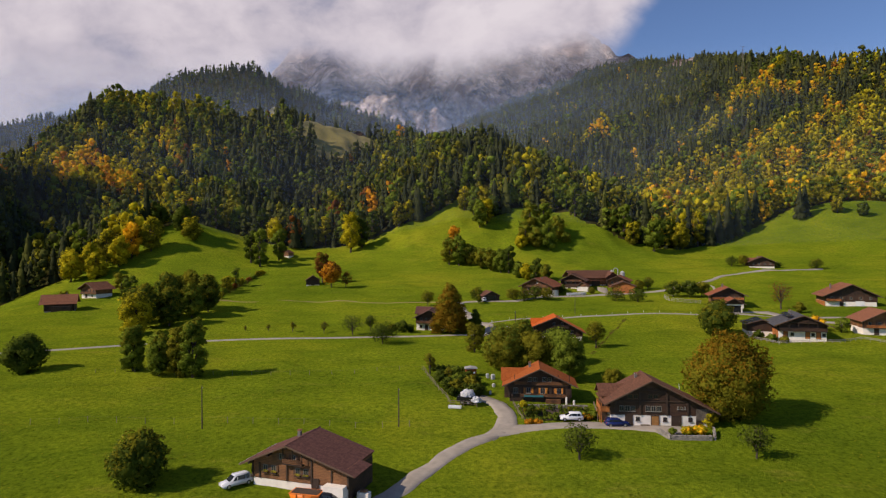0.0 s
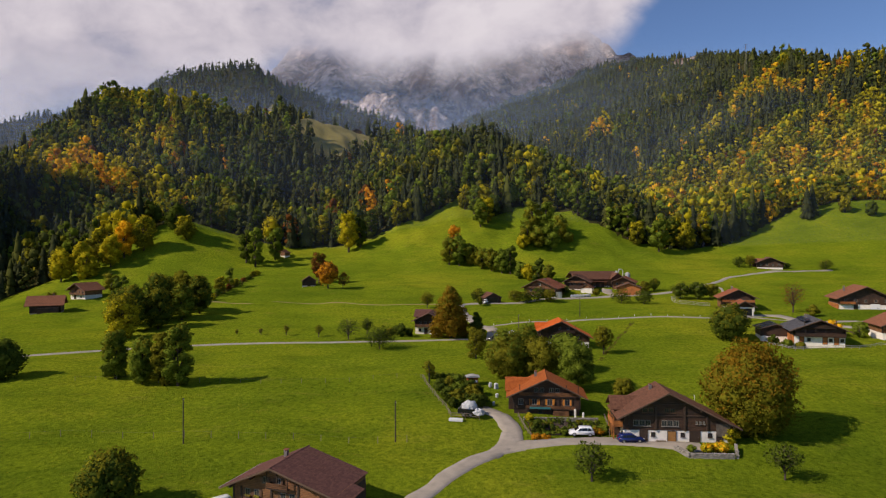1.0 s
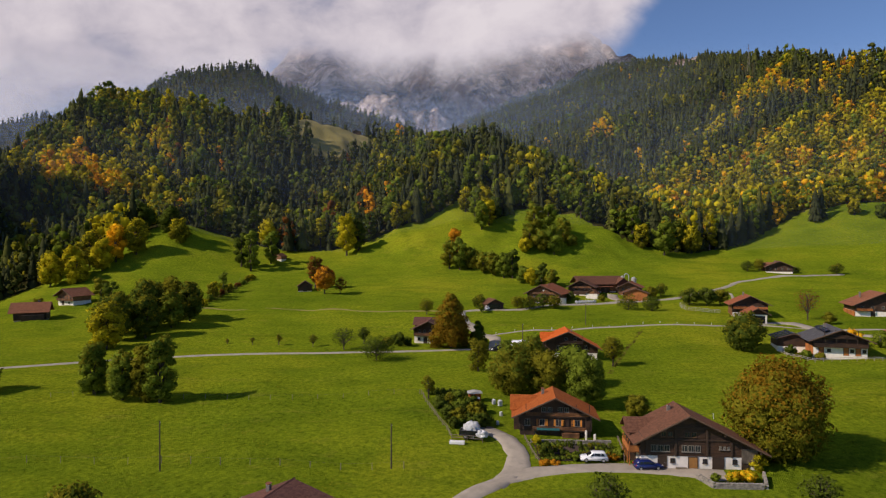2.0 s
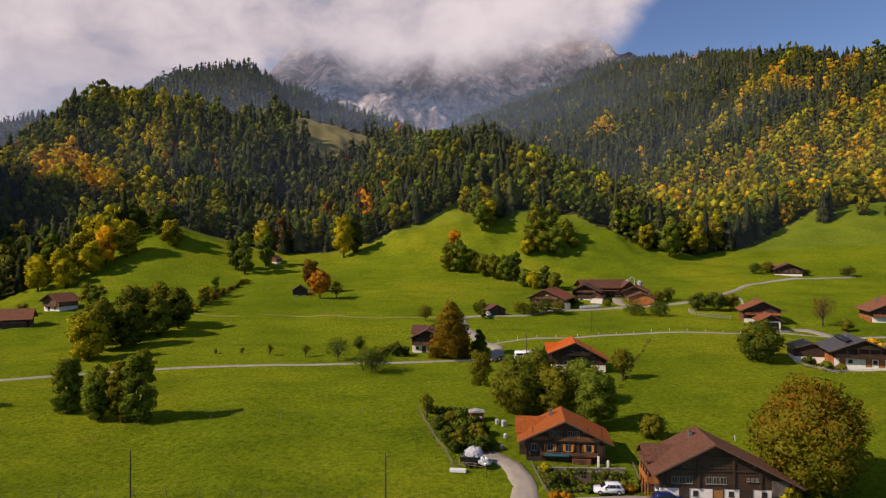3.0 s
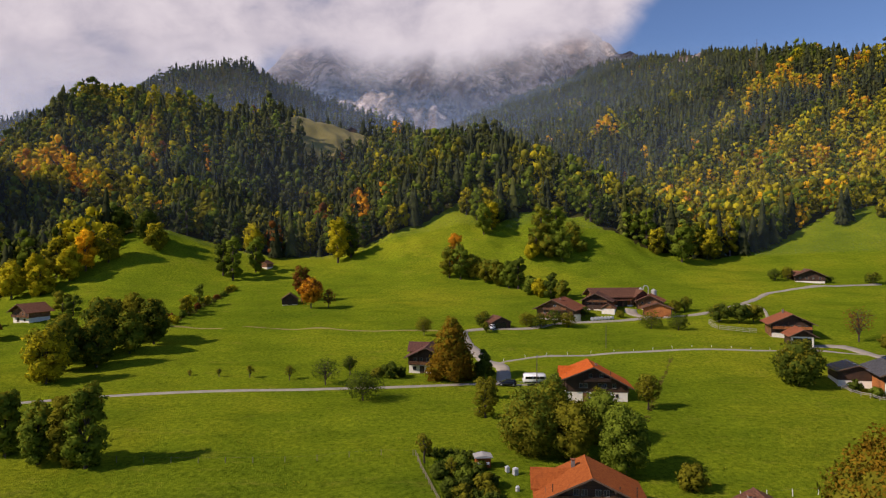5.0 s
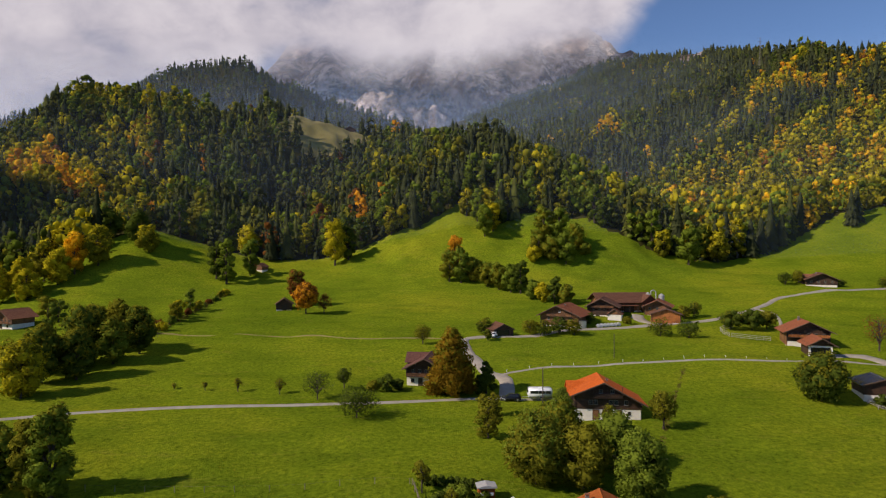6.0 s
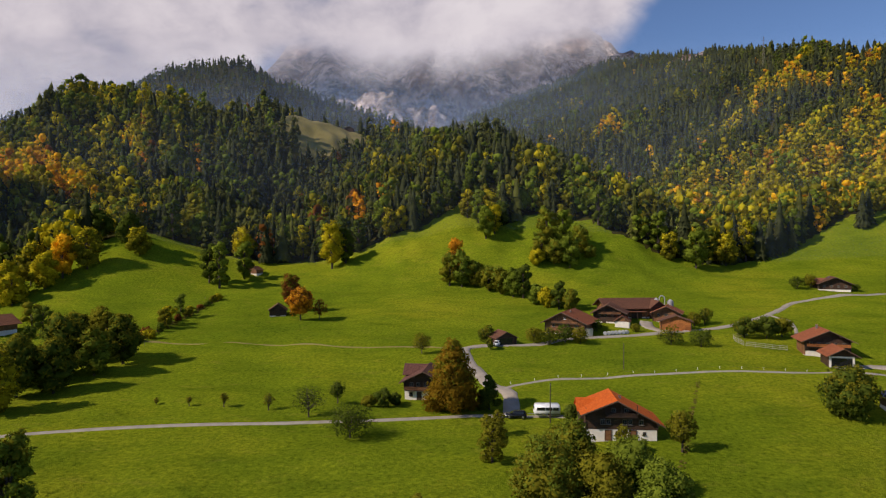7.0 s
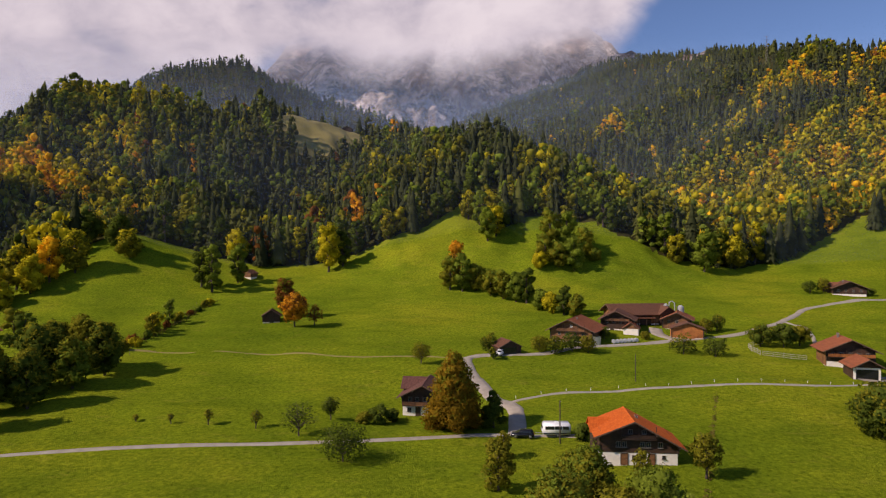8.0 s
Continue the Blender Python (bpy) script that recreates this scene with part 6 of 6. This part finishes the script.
for i, (x, y, hh, r, n, lf) in enumerate(((-28.4, 189.8, 6.0, 4.0, 420, DEEP), (-17.8, 177.5, 5.6, 4.8, 1300, DEEP), (-38.3, 194.7, 3.9, 1.3, 130, OLIVE), (-48.9, 197.0, 3.4, 1.1, 110, OLIVE), (-24.2, 200.5, 5.0, 2.0, 420, DEEP), (-57, 197.5, 2.3, 0.8, 60, OLIVE), (-65, 199, 1.8, 0.7, 40, OLIVE),
                                       (22.2, 94.5, 5.4, 2.9, 650, DEEP), (51.0, 95.4, 5.2, 2.7, 520, DEEP), (-6.4, 242, 5.8, 2.9, 800, OLIVE), (127, 230.8, 10.5, 4.6, 520, RUST))):
    broadleaf(x, y, hh, r, lf, "gnarled fruit tree with thin autumn leaves", 100 + i, "round", int(1.5 * n), 0.24, 0.30, 16, group="fruit trees", core=False)
for i, (x, y, hh, r) in enumerate(((96.5, 258.6, 6.8, 4.2), (103, 257.6, 7.2, 4.4), (109, 259.5, 6.0, 3.6), (71, 253, 5.6, 4.2), (78.4, 248.4, 5.2, 3.8), (28.5, 254.5, 5.2, 3.0), (33, 253.0, 5.0, 3.2), (38, 253.5, 5.6, 3.2), (42.5, 252.4, 5.0, 3.0), (13.6, 256.5, 5.5, 2.8), (52.0, 270.5, 4.0, 2.2), (64.5, 268.5, 2.6, 1.8), (14.0, 246.5, 3.6, 1.3), (155.5, 334, 5.2, 3.4), (163, 337, 6.0, 3.0), (197, 327.5, 5.4, 3.6), (177.5, 329, 3.4, 2.0), (88.5, 279, 5, 2.6), (93, 281, 6, 2.6))):
    broadleaf(x, y, hh, r, (DEEP, DEEP, OLIVE)[i % 3], "spreading orchard tree near the farm", 120 + i, "round", 1000 if hh > 4.5 else 500, 0.30, 0.16, 10, group="orchard trees", core=i < 3, second=(OLIVE if i % 3 == 0 else None))
for i, (x, y, hh, r, lf) in enumerate(((-13.6, 200.0, 4.2, 2.4, DEEP), (-11.2, 203.5, 3.0, 1.8, DEEP), (-16.8, 199.2, 2.6, 1.8, OLIVE), (113.5, 183.5, 3.2, 1.8, DEEP), (96.5, 178.5, 2.4, 1.6, GREEN), (99.5, 177.2, 1.8, 1.4, OLIVE), (95.3, 184, 2.8, 1.6, DEEP), (117, 190.5, 4.6, 2.8, GOLD), (129.2, 222, 4.4, 2.2, OLIVE), (123, 188, 5, 2.4, GREEN), (-141, 270, 4.6, 2.8, DEEP), (-167, 268, 4.5, 3, OLIVE), (-146, 285, 9, 4.5, DEEP), (-152, 288, 9.5, 4.5, OLIVE))):
    shrub(x, y, hh, r, lf, "leafy bush beside a house", 150 + i, 620, 0.28, group="bushes by the houses")

# hedgerow along the ditch and the clumps on the slope
ditch = random.Random(5)
for k in range(14):
    y = 262 + k * 5.2
    x = -100.5 + ditch.uniform(-2, 2)
    big = k in (4, 5, 7)
    shrub(x, y, 10.5 if k == 7 else 8.0 if big else ditch.uniform(1.6, 3.6), 2.8 if big else ditch.uniform(1.4, 2.6), (OLIVE, LIME, RUST, GREEN)[k % 4], "autumn bush along the ditch", 170 + k, 700 if big else 380, 0.34, group="bushes along the ditch")
slope_trees = ((2.6, 347, 17, 5.0, 0), (8, 345, 18.5, 4.8, 3), (14.2, 345.5, 13, 4.8, 0), (20, 338, 12, 4.6, 0), (25, 333.5, 13, 4.6, 2), (30, 329, 14, 4.4, 3), (34, 326.5, 16, 4.0, 1), (38.5, 318, 8.5, 3.6, 3), (42, 313, 8, 3.4, 4), (46, 308.6, 12.5, 3.2, 1), (50, 305, 9, 3.2, 2), (5.7, 358, 19, 4.6, 5),
               (48, 366, 15, 5.4, 2), (54, 363, 13, 5.6, 2), (61, 362, 18, 6.0, 3), (52, 376, 22, 6.4, 0), (60, 376, 21, 6.2, 3), (68, 371, 15, 5.4, 0), (22, 388, 19, 5.2, 3), (27, 394, 17, 5, 4), (45, 361, 8, 4, 4), (72, 368, 6, 3.4, 0))
KIND_OF = ((OLIVE, "olive-green"), (DEEP, "dark green"), (OLIVE, "olive-green"), (GREEN, "fresh green"), (LIME, "yellow"), (AMBER, "orange-tinged"), (RUST, "rust-brown"))
for i, (x, y, hh, r, kd) in enumerate(slope_trees):
    broadleaf(x, y, hh, r, KIND_OF[kd][0], KIND_OF[kd][1] + " tree in a clump on the green slope", 200 + i, "tall" if kd == 1 else "round", 1300, 0.6, 0.03, 11, group="clumps on the slope", second=(GREEN if kd in (0, 2) else None))

# tall trees along the edge of the woods
edge = random.Random(23)
EDGE = [(-30, 404, 17, 4.6, OLIVE), (-24, 409, 15, 4.6, LIME), (-17, 412, 18, 5, GREEN), (13, 409, 18, 5, OLIVE), (19, 404, 20, 5, GREEN), (25, 401, 14, 4.6, OLIVE), (31, 402, 16, 5, DEEP), (-58.5, 384, 27, 7.0, LIME), (-52, 388, 22, 5, DEEP), (-105, 350, 24, 5.2, GREEN), (-98.5, 366, 22, 5.0, GREEN), (-112, 356, 20, 5, DEEP), (125, 369, 22, 5.6, GREEN), (144.3, 379, 19, 6.4, OLIVE), (137, 384, 18, 5.5, DEEP), (115, 378, 15, 5, OLIVE), (246, 424, 14, 5, LIME), (262, 414, 12, 4.4, OLIVE), (275, 408, 10, 4, DEEP), (-168, 352, 22, 7, OLIVE), (-196, 322, 17, 6, LIME), (-190, 330, 18, 6, LIME), (-183, 322, 16, 6, LIME), (-188, 342, 21, 6, OLIVE), (-178, 336, 18, 6, LIME), (-176, 346, 20, 6, GOLD), (-150, 366, 16, 6, OLIVE), (-158, 372, 18, 6, DEEP)]
for k in range(42):
    x = -190 + 415 * (k + edge.uniform(0.1, 0.9)) / 42
    EDGE.append((x, float(forest_line(x)) + edge.uniform(-1, 7), edge.uniform(15, 25), edge.uniform(4.4, 6.2), edge.choice((GREEN, OLIVE, DEEP, LIME, DEEP, GREEN, SPRUCE, SPRUCE, FIR, SPRUCE))))
WORD = {GREEN: "green", OLIVE: "olive", LIME: "yellow-green", DEEP: "dark green", GOLD: "golden", SPRUCE: "dark", FIR: "dark"}
for i, (x, y, hh, r, lf) in enumerate(EDGE):
    hh, r = round(hh / 3) * 3.0, round(r)
    if lf in (SPRUCE, FIR):
        conifer(x, y, hh + 5, r * 0.9, lf, "tall dark spruce at the edge of the forest", int(hh) + r, "conifer", "forest edge", 16, 12)
    else:
        broadleaf(x, y, hh, r, lf, "tall " + WORD[lf] + " tree at the edge of the forest", 300 + int(hh) + r, "tall" if r < 6 else "round", 1500, 0.72, 0.03, 12, group="forest edge", second=(LIME if lf == OLIVE else None))
# conifers standing in a row on the knoll
for i, (x, y) in enumerate(((166, 388), (174, 393), (182, 398), (190, 402), (236, 412), (241, 415))):
    conifer(x, y, 21.0, 4.6, SPRUCE, "dark spruce behind the grassy knoll", 7, "conifer", "forest edge", 16, 12)

# ---------------------------------------------------------------- rough grass on the near pastures
tuft_rng = np.random.default_rng(9)
n = 9000
tx, ty = tuft_rng.uniform(-105, 95, n), tuft_rng.uniform(74, 158, n)
keep = (waves(tx, ty, 33, 5) + 0.8 * waves(tx, ty, 9, 6) + tuft_rng.uniform(-0.8, 0.8, n) > 0.15)
for ax, ay, ar in ((20, 117, 17), (41, 107, 14), (4, 122, 12), (-19, 84, 13), (2, 99, 9), (-9, 86, 9), (8, 106, 7), (5, 134, 14)):
    keep &= (tx - ax) ** 2 + (ty - ay) ** 2 > ar * ar
tx, ty = tx[keep], ty[keep]
tz = ground(tx, ty)
vs, fs = [], []
for x, y, z in zip(tx, ty, tz):
    hh = tuft_rng.uniform(0.05, 0.13)
    for k in range(4):
        a = tuft_rng.uniform(0, 6.28)
        w, l = tuft_rng.uniform(0.1, 0.22), tuft_rng.uniform(0.1, 0.4)
        c, q = math.cos(a), math.sin(a)
        i = len(vs)
        vs += [(x - q * w, y + c * w, z - 0.04), (x + q * w, y - c * w, z - 0.04), (x + c * l, y + q * l, z + hh)]
        fs.append((i, i + 1, i + 2))
tagged(new("grass_tufts", raw_mesh("grass_tufts", vs, fs, [LEAF_GRASS])), "rough uncropped grass tufts on the pasture", "grass", kind="stuff")
lane("footpath", [(-98, 262), (-80, 261), (-55, 256), (-30, 253), (-8, 251), (4, 249)], 0.3, "faint trodden path along the slope", "path", DRY)

# rough strips of taller grass: the ditch between two meadows and the edges of old terraces


def rough_strip(line, n, wide, tall, seed, label):
    r = np.random.default_rng(seed)
    vs, fs = [], []
    for k in range(n):
        u = r.uniform(0, len(line) - 1.001)
        i = int(u)
        x = line[i][0] + (line[i + 1][0] - line[i][0]) * (u - i) + r.normal() * wide
        y = line[i][1] + (line[i + 1][1] - line[i][1]) * (u - i) + r.normal() * wide
        z = ground_at(x, y)
        for _ in range(3):
            a, w, l = r.uniform(0, 6.28), r.uniform(0.15, 0.35), r.uniform(0.1, 0.4)
            c, q = math.cos(a), math.sin(a)
            j = len(vs)
            vs += [(x - q * w, y + c * w, z - 0.05), (x + q * w, y - c * w, z - 0.05), (x + c * l, y + q * l, z + tall * r.uniform(0.5, 1.2))]
            fs.append((j, j + 1, j + 2))
    tagged(new("grass_strip", raw_mesh("grass_strip", vs, fs, [LEAF_STRIP])), label, "grass", kind="stuff")


rough_strip([(64.4, 215.3), (53.2, 191.3), (47.3, 178.2), (39.9, 161.9)], 240, 0.22, 0.16, 31, "rough brownish grass along a shallow ditch between meadows")
rough_strip([(-101, 250), (-100.5, 280), (-100, 310), (-99, 335)], 500, 0.9, 0.6, 32, "rough brownish grass along a shallow ditch between meadows")
